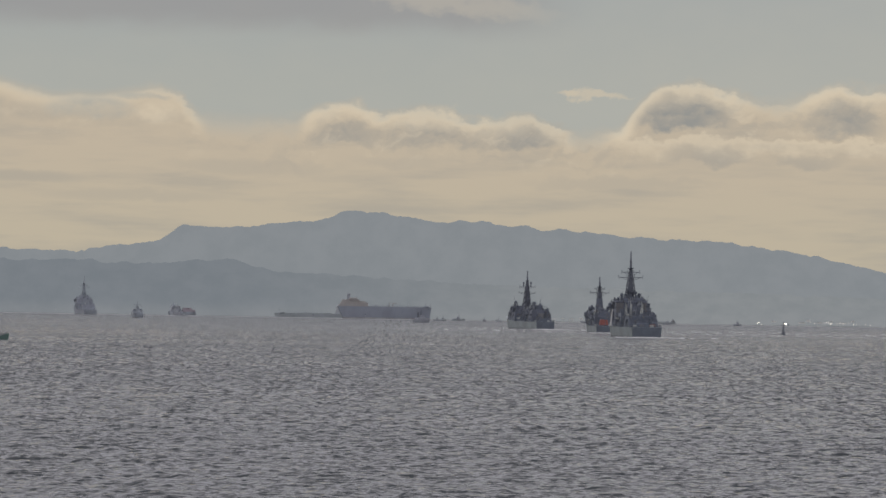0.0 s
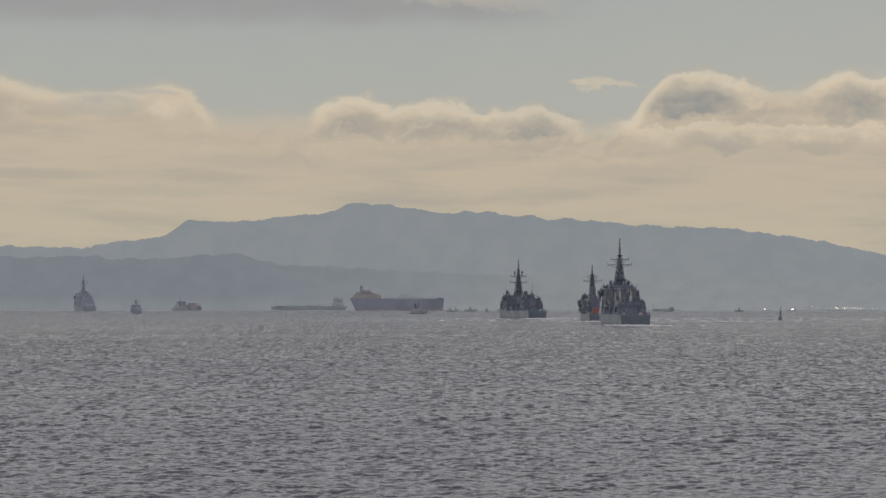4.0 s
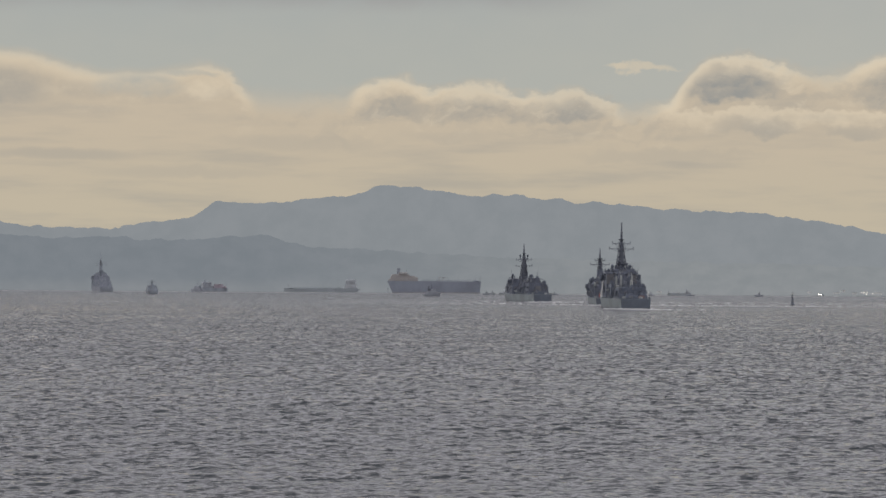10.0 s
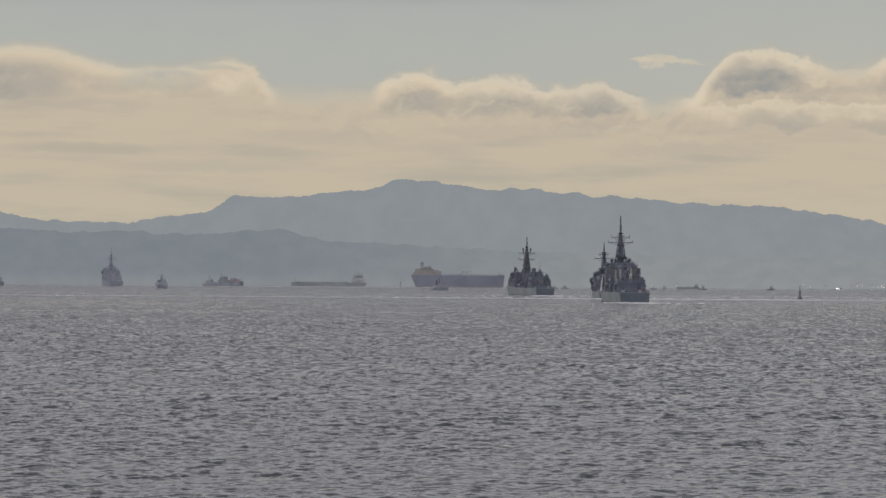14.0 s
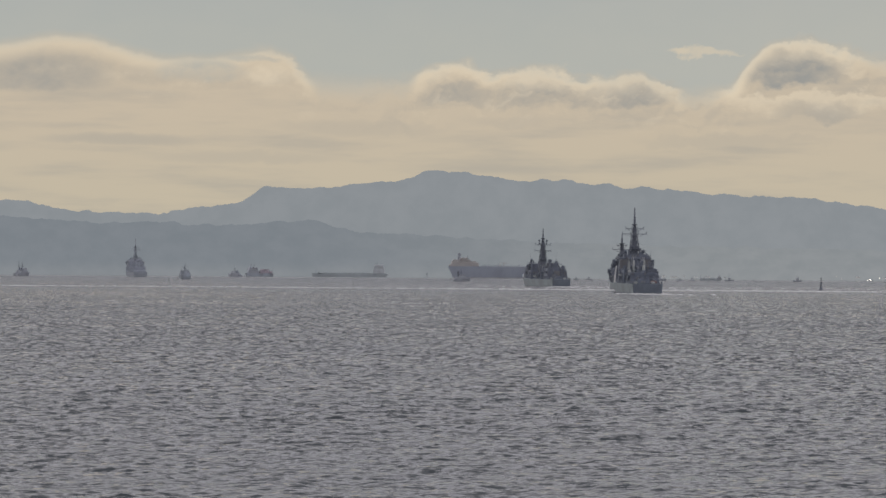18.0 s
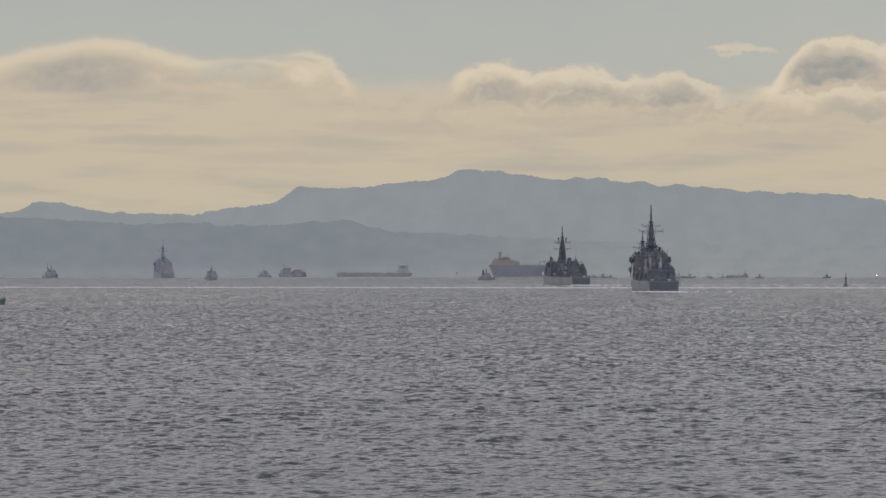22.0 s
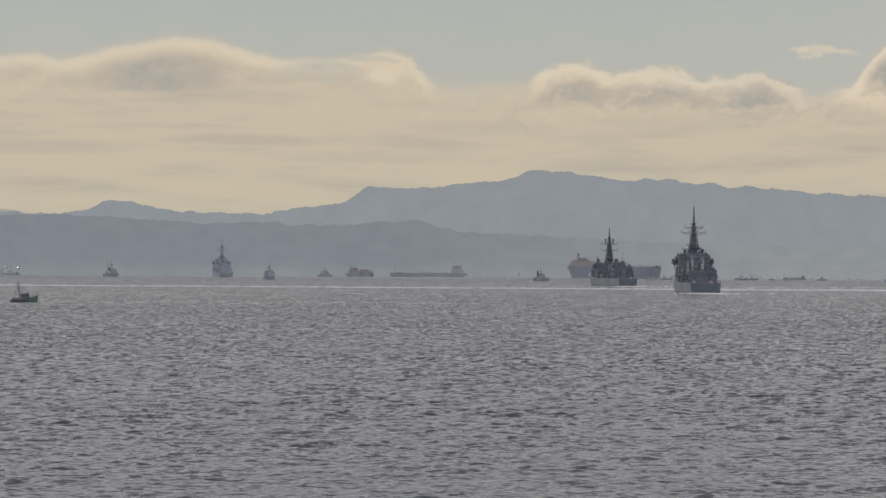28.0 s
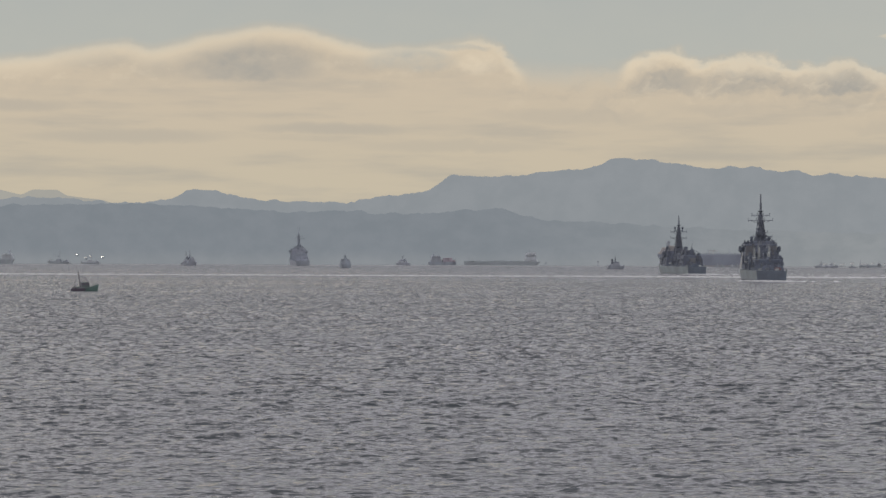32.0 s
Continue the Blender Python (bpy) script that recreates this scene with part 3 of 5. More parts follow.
def tide_rip():
    """The crests of a tide rip: many small white breakers in a long line across the strait."""
    rnd = random.Random(23)
    verts, faces = [], []
    for i in range(7000):
        x = rnd.uniform(-560, 430)
        y = 2135 - 0.06 * x - 25 * noise.noise(Vector((x * 0.006, 3.0, 0.0))) + rnd.gauss(0, 20)
        gust = 0.55 + 0.75 * max(0.0, noise.noise(Vector((x * 0.012, 9.0, 0.0))) + 0.35)
        gust *= 1.0 + 0.8 * math.exp(-((x - 170) / 90) ** 2)
        lx, ly, hh = rnd.uniform(0.6, 3.2), rnd.uniform(1.0, 3.5), rnd.uniform(0.02, 0.28) * gust
        k = len(verts)
        verts += [(x + lx * rnd.uniform(0.7, 1.15) * math.cos(a), y + ly * rnd.uniform(0.7, 1.15) * math.sin(a), -0.6) for a in (math.pi * j / 3 for j in range(6))]
        verts.append((x, y, hh))
        faces += [(k + j, k + (j + 1) % 6, k + 6) for j in range(6)]
    me = bpy.data.meshes.new("tide_rip")
    me.from_pydata(verts, [], faces)
    me.materials.append(FOAM)
    return tagged(new("tide_rip", me), "line of small white breakers across grey water", "foam", kind="stuff")


sea = build_sea()
rip = tide_rip()
FAR_HAZE_GLOW = hill_material("far_range_haze_glow", (0.264, 0.283, 0.301), (0.07, 0.10, 0.07), 0.97, mottle=0.12)
LOW_HAZE_GLOW = hill_material("coastal_range_haze_glow", (0.211, 0.232, 0.256), (0.06, 0.09, 0.06), 0.97, (0.272, 0.288, 0.300), 0.16)
PALE_HAZE_GLOW = hill_material("farthest_range_haze_glow", (0.36, 0.35, 0.315), (0.07, 0.10, 0.07), 0.985)
hills("backdrop_far_peak", "pale rounded hilltop lost in distant haze", PALE_HAZE_GLOW,
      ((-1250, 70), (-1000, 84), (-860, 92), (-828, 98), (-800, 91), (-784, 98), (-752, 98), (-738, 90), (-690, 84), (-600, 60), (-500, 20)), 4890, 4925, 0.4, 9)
hills("backdrop_main_range", "long blue-grey wooded mountain ridge in haze", FAR_HAZE_GLOW,
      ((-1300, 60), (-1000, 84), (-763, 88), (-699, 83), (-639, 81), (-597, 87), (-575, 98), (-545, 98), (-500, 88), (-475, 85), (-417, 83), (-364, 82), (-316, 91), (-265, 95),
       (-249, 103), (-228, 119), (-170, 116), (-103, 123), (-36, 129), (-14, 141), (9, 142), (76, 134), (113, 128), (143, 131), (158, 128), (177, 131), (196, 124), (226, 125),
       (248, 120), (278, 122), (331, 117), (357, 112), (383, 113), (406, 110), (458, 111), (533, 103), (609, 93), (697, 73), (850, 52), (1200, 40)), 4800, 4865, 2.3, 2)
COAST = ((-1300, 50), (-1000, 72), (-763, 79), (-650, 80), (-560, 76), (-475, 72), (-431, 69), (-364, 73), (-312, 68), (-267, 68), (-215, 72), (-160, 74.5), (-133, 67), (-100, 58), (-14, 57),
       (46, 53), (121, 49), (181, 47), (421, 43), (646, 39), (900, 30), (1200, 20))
hills("backdrop_coast_range", "lower dark blue-grey coastal hills in haze", LOW_HAZE_GLOW,
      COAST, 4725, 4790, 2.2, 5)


# ---- warships ----
def warship(label, category, L, B, stern, aft, fore, blocks, mast, yards, domes, funnels, paints, extras=(), wake=1):
    """A grey warship; its origin is at the waterline under the stern, its bow points along +y."""
    hullp, housep, darkp = paints
    lightp = NAVY_LIGHT if darkp is NAVY_DARK else TUG
    s = thing("warship", label, category, "column of warships")
    part("hull", hull_mesh(L, B, stern, aft, fore, 5.0), hullp, s)
    part("boot_topping", hull_mesh(L, B, stern, aft, fore, 5.0, -0.4, 0.55), HAZED_BLACK if darkp is NAVY_DARK else darkp, s)
    part("transom_plate", rounded(one(box, -stern * 0.475, stern * 0.475, -0.32, -0.05, 0.3, aft - 0.1, 0.05), 0.04), TRANSOM_SHADE if darkp is NAVY_DARK else darkp, s, "transom plating in a painted shade tone")
    rail = [(-hull_half(u, B, stern) + 0.35, L * u, aft) for u in (0.26, 0.15, 0.06)] + [(-stern / 2 + 0.4, 0.4, aft), (stern / 2 - 0.4, 0.4, aft)] \
        + [(hull_half(u, B, stern) - 0.35, L * u, aft) for u in (0.06, 0.15, 0.26)]
    part("railing", rail_mesh(rail, 1.1), darkp, s)
    for name, y0, y1, hw, z0, z1, inx, iny, x in blocks:
        b = block(name, HOUSE_SHADE if darkp is NAVY_DARK and name in ("after_deckhouse", "middle_deckhouse", "winch_house", "magazine_hatch_house", "port_gear_house") else housep, s, x - hw, x + hw, y0, y1, z0, z1, inx, iny, 0.15)
        # doors, ladders and vents on the after face
        rnd = random.Random(int(y0 * 7 + hw * 3))
        for i in range(max(3, int(hw * (z1 - z0) * 0.34))):
            px, pz = x + rnd.uniform(-hw * 0.9, hw * 0.9), z0 + (z1 - z0) * rnd.uniform(0.0, 0.85)
            wide, ph = rnd.uniform(0.2, 0.75), min(rnd.uniform(0.4, 2.2), z1 - pz)
            nm = ("door", "vent", "locker", "hose_reel")[i % 4]
            part(nm, one(box, px - wide, px + wide, y0 + iny * (pz - z0) / (z1 - z0) - rnd.uniform(0.14, 0.9), y0 + iny + 0.1, pz, pz + ph, wide * rnd.uniform(0.02, 0.25)),
                 rnd.choice((darkp, HAZED_BLACK, BAY, MAST, HOUSE_SHADE, BAY)) if darkp is NAVY_DARK else rnd.choice((darkp, housep)), b)
        for i in range(int((y1 - y0) * (z1 - z0) * 0.055)):
            py, pz = rnd.uniform(y0 + iny + 0.5, y1 - iny - 2.0), z0 + (z1 - z0) * rnd.uniform(0.0, 0.75)
            long, ph, out = rnd.uniform(0.5, 2.6), min(rnd.uniform(0.5, 2.4), z1 - pz), rnd.uniform(0.15, 0.9)
            part(("locker", "vent", "door", "pipe_run")[i % 4], one(box, x - hw - out, x - hw + inx + 0.1, py, py + long, pz, pz + ph, 0.05, 0.04),
                 rnd.choice((darkp, HAZED_BLACK, HOUSE_SHADE, MAST)) if darkp is NAVY_DARK else darkp, b)
        for i in range(int(hw * 1.3)):
            k = rnd.random()
            w, h = rnd.uniform(0.35, 1.0), rnd.uniform(0.7, 2.4)
            px, py = x + rnd.choice((-1, 1)) * (hw - inx) * rnd.uniform(0.35, 0.95), y0 + iny + rnd.uniform(1.0, max(1.2, (y1 - y0) * 0.5))
            if k < 0.6:
                part("deck_locker", one(box, px - w, px + w, py - 0.5, py + 0.5, z1 - 0.05, z1 + h, w * rnd.uniform(0.05, 0.4), 0.1), rnd.choice((housep, darkp)), b)
            elif k < 0.8:
                part("vent_cowl", one(rod, (px, py, z1), (px, py, z1 + h), 0.35, 0.45, 7), darkp, b)
            else:
                part("stub_mast", one(rod, (px, py, z1), (px, py, z1 + 2.2 * h), 0.13, 0.07, 5), darkp, b)
        part("railing", rail_mesh([(x - hw + inx + 0.2, y1 - iny - 0.3, z1), (x - hw + inx + 0.2, y0 + iny + 0.3, z1), (x + hw - inx - 0.2, y0 + iny + 0.3, z1), (x + hw - inx - 0.2, y1 - iny - 0.3, z1)], 1.0), darkp, b)
    my, mz0, mz1, mw0, mw1, tip = mast
    mastp = MAST if darkp is NAVY_DARK else darkp
    m = part("lattice_mast", lattice_mesh(my, mz0, mz1, mw0, mw1, 7), mastp, s, "dark tapered lattice mast")
    bm = one(rod, (0, my, mz1 - 0.3), (0, my, tip), 0.5, 0.28)
    rod(bm, (0, my, mz1), (0, my, mz1 + (tip - mz1) * 0.45), 0.62, 0.55)
    part("pole_antenna", bm, mastp, m)
    bm = one(box, -mw1 * 1.1, mw1 * 1.1, my - mw1, my + mw1, mz1 - 0.5, mz1 - 0.1, -0.2, -0.2)
    part("mast_platform", bm, mastp, m)
    for i, (z, w) in enumerate(yards):
        part("yardarm", yard_mesh(my, z, w), mastp, m)
    for k, (z, w) in enumerate(((mz0 + (mz1 - mz0) * 0.40, mw0 * 0.5),)):
        bm = one(box, -w * 0.62, w * 0.62, my - w * 0.7, my + w * 0.5, z, z + 0.35, -0.15, -0.15)
        rod(bm, (w * 0.5, my - w * 0.5, z), (w * 0.5, my - w * 0.5, z + 1.9), 0.14)
        ball(bm, (w * 0.5, my - w * 0.5, z + 1.9), 0.42)
        part("radar_platform", bm, mastp, m)
    for x, y, z, r in domes:
        d = part("antenna_pedestal", one(rod, (x, y, z - 3.0), (x, y, z), r * 0.55, r * 0.45, 8), darkp, s)
        part("radome", one(ball, (x, y, z), r, 1.1), darkp, d)
    for x, y, z0, z1, w, d in funnels:
        f = part("funnel", rounded(one(box, x - w, x + w, y - d, y + d, z0, z1, w * 0.22, d * 0.15), 0.2), housep, s)
        part("funnel_cap", one(box, x - w * 0.7, x + w * 0.7, y - d * 0.75, y + d * 0.75, z1 - 0.02, z1 + 0.9, 0.15, 0.15), HAZED_BLACK, f)
        for k in (-0.4, 0.4):
            part("uptake", one(rod, (x + w * k, y, z1 + 0.7), (x + w * k, y, z1 + 1.9), 0.45, 0.45, 8), HAZED_BLACK, f)
    for kind, x, y, z in extras:
        if kind == "ciws":
            c = part("close_in_gun_mount", one(rod, (x, y, z), (x, y, z + 1.3), 1.1, 0.9, 10), darkp, s)
            bm = one(rod, (x, y, z + 1.3), (x, y, z + 3.0), 0.75, 0.75, 10)
            ball(bm, (x, y, z + 3.1), 0.75)
            part("gun_radome", bm, lightp, c, "pale domed radar cover")
            part("gun_barrel", one(rod, (x, y, z + 1.6), (x, y - 2.4, z + 2.0), 0.16), HAZED_BLACK, c)
        elif kind == "launcher":
            c = part("missile_launcher", rounded(one(box, x - 1.3, x + 1.3, y - 1.0, y + 1.0, z, z + 1.0, 0.2, 0.2), 0.06), darkp, s)
            for k in (-0.7, 0.7):
                for h in (1.4, 2.3):
                    part("launch_tube", one(rod, (x + k, y - 1.9, z + h + 0.4), (x + k, y + 1.9, z + h - 0.4), 0.42, 0.42, 8), housep, c)
        elif kind == "torpedo":
            c = part("torpedo_tubes", one(box, x - 0.6, x + 0.6, y - 0.6, y + 0.6, z, z + 0.7, 0.1, 0.1), darkp, s)
            for k in (-0.45, 0.0, 0.45):
                part("torpedo_tube", one(rod, (x + k, y - 1.7, z + 1.0 + (0.5 if k == 0 else 0)), (x + k, y + 1.7, z + 1.0 + (0.5 if k == 0 else 0)), 0.24, 0.24, 7), housep, c)
        elif kind == "raft":
            bm = one(rod, (x - 0.9, y, z + 0.6), (x + 0.9, y, z + 0.6), 0.5, 0.5, 8)
            box(bm, x - 0.7, x + 0.7, y - 0.4, y + 0.4, z, z + 0.25)
            part("life_raft_canister", bm, lightp, s, "pale grey life raft canister")
        elif kind == "orange":
            bm = one(box, x - 1.7, x + 1.7, y - 1.0, y + 1.0, z + 0.2, z + 1.5, 0.35, 0.3)
            for k in (-1.6, 1.6):
                rod(bm, (x + k, y - 0.7, z), (x + k, y - 0.7, z + 0.4), 0.15)
            part("rescue_gear", rounded(bm, 0.1), RUST if darkp is NAVY_DARK else TUG, s, "covered gear on the after deck")
        elif kind == "boat":
            c = part("boat_davit", one(rod, (x, y - 2.6, z), (x * 1.06, y - 2.6, z + 3.2), 0.16), darkp, s)
            bm = bmesh.new()
            loft(bm, [[(x + sx * w, y + yy, z + zz) for sx, zz in ((-1, 2.0), (-0.7, 1.2), (0, 0.9), (0.7, 1.2), (1, 2.0))] for yy, w in ((-3.2, 0.8), (-1.5, 1.05), (1.2, 1.0), (2.6, 0.55), (3.4, 0.08))])
            part("launch", bm, lightp, c, "pale grey ship's boat")
        elif kind == "gun":
            c = part("gun_turret", rounded(one(box, x - 2.0, x + 2.0, y - 2.6, y + 2.4, z, z + 2.8, 0.6, 0.7), 0.2), housep, s)
            part("gun_barrel", one(rod, (x, y + 1.8, z + 1.7), (x, y + 8.5, z + 2.6), 0.22, 0.16, 8), darkp, c)
        elif kind == "staff":
            part("ensign_staff", one(rod, (x, y, z), (x, y - 0.6, z + 5.0), 0.09, 0.05), darkp, s)
        elif kind == "whip":
            part("whip_antenna", one(rod, (x, y, z), (x * 1.25, y, z + 7.5), 0.11, 0.05, 5), darkp, s)
        elif kind == "crane":
            bm = one(rod, (x, y, z), (x, y, z + 4.2), 0.3, 0.24, 8)
            rod(bm, (x, y, z + 4.0), (x - 3.4, y - 1.0, z + 5.6), 0.2, 0.12)
            part("deck_crane", bm, darkp, s)
        elif kind == "pod":
            c = part("lookout_pod", rounded(one(box, x - 1.0, x + 1.0, y - 1.6, y + 1.6, z, z + 2.9, 0.15, 0.2), 0.3), darkp, s)
            part("pod_bracket", one(rod, (x - math.copysign(1.2, x), y, z - 1.6), (x, y, z + 0.1), 0.4, 0.5, 6), darkp, c)
        elif kind == "bay":
            # lighter panel standing in for the lit side of the house
            c = part("house_side_panel", rounded(one(box, x - 2.0, x + 2.0, y - 0.3, y + 0.3, z, z + 5.3, 0.1, 0.0), 0.08), BAY if darkp is NAVY_DARK else housep, s, "dull brown-grey panel for a sunlit house side")
            for k in range(4):
                part("panel_rib", one(box, x - 1.9, x + 1.9, y - 0.42, y - 0.3, z + 0.7 + k, z + 0.9 + k), BAY if darkp is NAVY_DARK else housep, c)
        elif kind == "array":
            c = part("radar_bracket", one(rod, (0, y, z), (x, y - 1.2, z + 0.3), 0.25, 0.2, 5), mastp, s)
            part("radar_antenna", rounded(one(box, x - 0.9, x + 0.9, y - 1.6, y - 1.1, z + 0.2, z + 1.5, 0.1, 0.05), 0.06), mastp, c)
        elif kind == "cover":
            bm = one(box, x - 3.0, x + 3.0, y - 1.6, y + 1.6, z + 0.3, z + 3.9, 0.7, 0.5)
            c = part("rescue_gear", rounded(bm, 0.3), ORANGE, s, "dull orange covered rescue gear on the after deck")
            for k in (-2.4, 0.0, 2.4):
                part("cradle", one(rod, (x + k, y - 1.2, z), (x + k, y - 1.2, z + 0.6), 0.2, 0.2, 6), darkp, c)
        elif kind == "mortar":
            bm = one(box, x - 0.9, x + 0.9, y - 0.9, y + 0.9, z, z + 1.0, 0.1, 0.1)
            for k in range(3):
                rod(bm, (x - 0.5 + 0.5 * k, y, z + 0.9), (x - 0.7 + 0.7 * k, y - 0.5, z + 2.1), 0.14)
            part("decoy_launcher", bm, darkp, s)
        elif kind == "panel":
            # added pale strip that stands in for a funnel side catching the sun
            bm = one(box, x - 0.55, x + 0.55, y - 0.25, y + 0.25, z, z + 6.5, 0.12, 0.0)
            rod(bm, (x - 0.9, y, z), (x - 0.3, y, z + 8.0), 0.14)
            part("pale_strip", bm, lightp, s, "pale grey strip for a sunlit funnel side")
        elif kind == "screen":
            bm = bmesh.new()
            hexa(bm, (x - 0.55, x + 0.55, y - 0.4, y + 0.4, z), (x + 0.75, x + 1.15, y - 0.2, y + 0.2, z + 9.0))
            part("canvas_screen", rounded(bm, 0.05), WHITE if darkp is NAVY_DARK else TUG, s, "white canvas screen along the deck edge")
    if wake:
        tagged(part("wake", wake_mesh(70, stern, int(L)), FOAM, s, "white broken wake foam"), kind="stuff")
    return s


def resized(ob, k):
    """ob with all its parts made k times as large about its origin."""
    for child in ob.children_recursive:
        child.data.transform(Matrix.Scale(k, 4))
    return ob


CLUTTER = tuple(("mortar" if i % 3 else "raft", x, y, None) for i, (x, y) in enumerate(((-5.5, 8), (5.2, 12), (-4.0, 17), (3.2, 6), (5.8, 20), (-6.0, 22))))


def on_deck(z, items):
    return tuple((k, x, y, z) for k, x, y, _ in items)


def aegis_ship(label, paints, wake=1, base=7.8):
    blocks = (("after_deckhouse", 30, 62, 7.6, 5.2, 11.0, 0.5, 0.6, 0.6), ("upper_after_deckhouse", 42, 66, 4.2, 10.9, 14.2, 0.5, 0.6, 2.2), ("middle_deckhouse", 62, 86, 8.4, 5.2, 12.4, 0.6, 0.5, 0),
              ("forward_deckhouse", 86, 124, 8.9, 5.6, 14.6, 0.3, 1.2, 0), ("bridge_house", 88, 120, 8.4, 14.5, 18.2, 0.3, 1.4, 0), ("bridge_roof_deck", 88.4, 118, 8.7, 18.1, 19.0, 0.1, 0.4, 0),
              ("director_platform", 90, 104, 6.6, 18.9, 20.6, 0.6, 0.5, 0.4),
              ("winch_house", 12, 18, 3.4, 5.2, 7.2, 0.3, 0.3, -1.0), ("magazine_hatch_house", 21, 29, 4.6, 5.2, 8.0, 0.5, 0.3, 1.2),
              ("starboard_gear_house", 12, 24, 1.8, 5.2, 7.8, 0.8, 0.4, 5.6), ("port_gear_house", 16, 27, 1.6, 5.2, 7.2, 0.4, 0.4, -6.2), ("starboard_store", 28, 44, 1.8, 8.0, 10.6, 0.8, 0.5, 6.6))
    extras = on_deck(5.25, CLUTTER) + (("orange", 3.6, 7, 5.3), ("staff", 0, 0.6, 5.2), ("ciws", 0.6, 36, 11.0), ("launcher", -4.6, 66, 12.4), ("launcher", 3.4, 70, 12.4), ("boat", 9.0, 74, 8.2),
                                      ("boat", -9.0, 74, 8.2), ("pod", -10.4, 104, 15.2), ("pod", 10.4, 104, 15.2), ("crane", 6.8, 50, 11.0),
                                      ("torpedo", -6.4, 52, 11.0), ("gun", 0, 138, 9.0), ("screen", -10.6, 96, 5.6), ("whip", 5.0, 60, 14.2), ("raft", 7.0, 34, 11.0), ("raft", -7.0, 33, 11.0), ("mortar", 4.6, 44, 14.2),
                                      ("panel", -5.2, 61.3, 10.6), ("panel", -2.7, 61.3, 10.9), ("panel", 1.4, 41.2, 10.8), ("bay", -6.6, 85.6, 12.6), ("bay", 6.2, 85.6, 12.6), ("array", 2.6, 94, 22.6), ("array", -1.6, 94, 24.4))
    return warship(label, "warship", 161, 21.8, 15.6, 5.2, 9.4, blocks, (96, 14.0, 37.0, base, 1.2, 46.0), ((34.6, 9.8), (31.8, 13.2)),
                   ((-4.9, 94, 22.4, 0.95), (4.6, 94, 22.4, 0.95), (-6.6, 98, 20.6, 0.6), (7.0, 98, 20.6, 0.6), (2.2, 58, 16.8, 0.8)),
                   ((-1.5, 76, 12.3, 18.8, 1.6, 3.4), (2.2, 64, 12.3, 17.2, 1.5, 3.2)), paints, extras, wake)


def general_destroyer(label, paints):
    blocks = (("hangar", 24, 41, 6.7, 5.3, 13.2, 0.5, 0.4, 0.9), ("hangar_top", 28, 40, 3.6, 13.1, 17.0, 0.4, 0.5, -0.2), ("starboard_hangar_store", 22, 36, 1.9, 5.3, 11.2, 0.6, 0.4, 6.6),
              ("middle_deckhouse", 56, 84, 5.0, 5.3, 8.6, 0.4, 0.3, 0),
              ("forward_deckhouse", 88, 118, 6.2, 5.6, 11.8, 0.5, 1.2, -0.4), ("bridge_house", 94, 114, 4.7, 11.7, 16.6, 0.6, 1.2, -0.6), ("bridge_wing_deck", 98, 110, 6.4, 11.7, 13.4, 0.2, 0.3, -0.4),
              ("winch_house", 14, 20, 4.2, 5.3, 7.4, 0.5, 0.3, 1.0))
    extras = on_deck(5.35, CLUTTER) + (("staff", 0, 0.6, 5.3), ("ciws", 2.6, 36, 13.2), ("launcher", 1.8, 64, 8.6), ("launcher", -2.4, 58, 8.6), ("boat", -6.6, 72, 6.0), ("boat", 7.3, 72, 6.4),
                                      ("whip", 3.0, 38, 17.0), ("whip", -4.6, 96, 16.4), ("gun", 0, 130, 8.6), ("torpedo", -5.0, 62, 8.6),
                                      ("crane", 6.2, 28, 11.2), ("raft", 6.4, 36, 13.2), ("raft", 5.6, 39, 13.2), ("mortar", -5.0, 34, 13.2), ("panel", 1.5, 70, 8.4), ("panel", 3.4, 60, 8.2), ("bay", 1.2, 23.6, 6.0), ("array", 0.9, 75, 22.0), ("array", -1.2, 75, 19.0)) + on_deck(5.35, (("raft", 6.0, 4, 0), ("mortar", -5.2, 3, 0)))
    return warship(label, "warship", 150, 17.4, 13.2, 5.3, 8.8, blocks, (75, 8.4, 35.0, 7.4, 1.0, 42.0), ((30.2, 11.6), (25.8, 12.0)),
                   ((-2.7, 75, 33.2, 0.75), (2.7, 75, 33.2, 0.75), (-3.8, 100, 19.2, 1.0), (-1.2, 36, 18.6, 0.9), (-6.2, 104, 15.2, 0.8)),
                   ((-0.9, 66, 8.5, 14.2, 1.5, 3.0), (2.2, 82, 8.5, 13.6, 1.5, 3.0)), paints, extras)


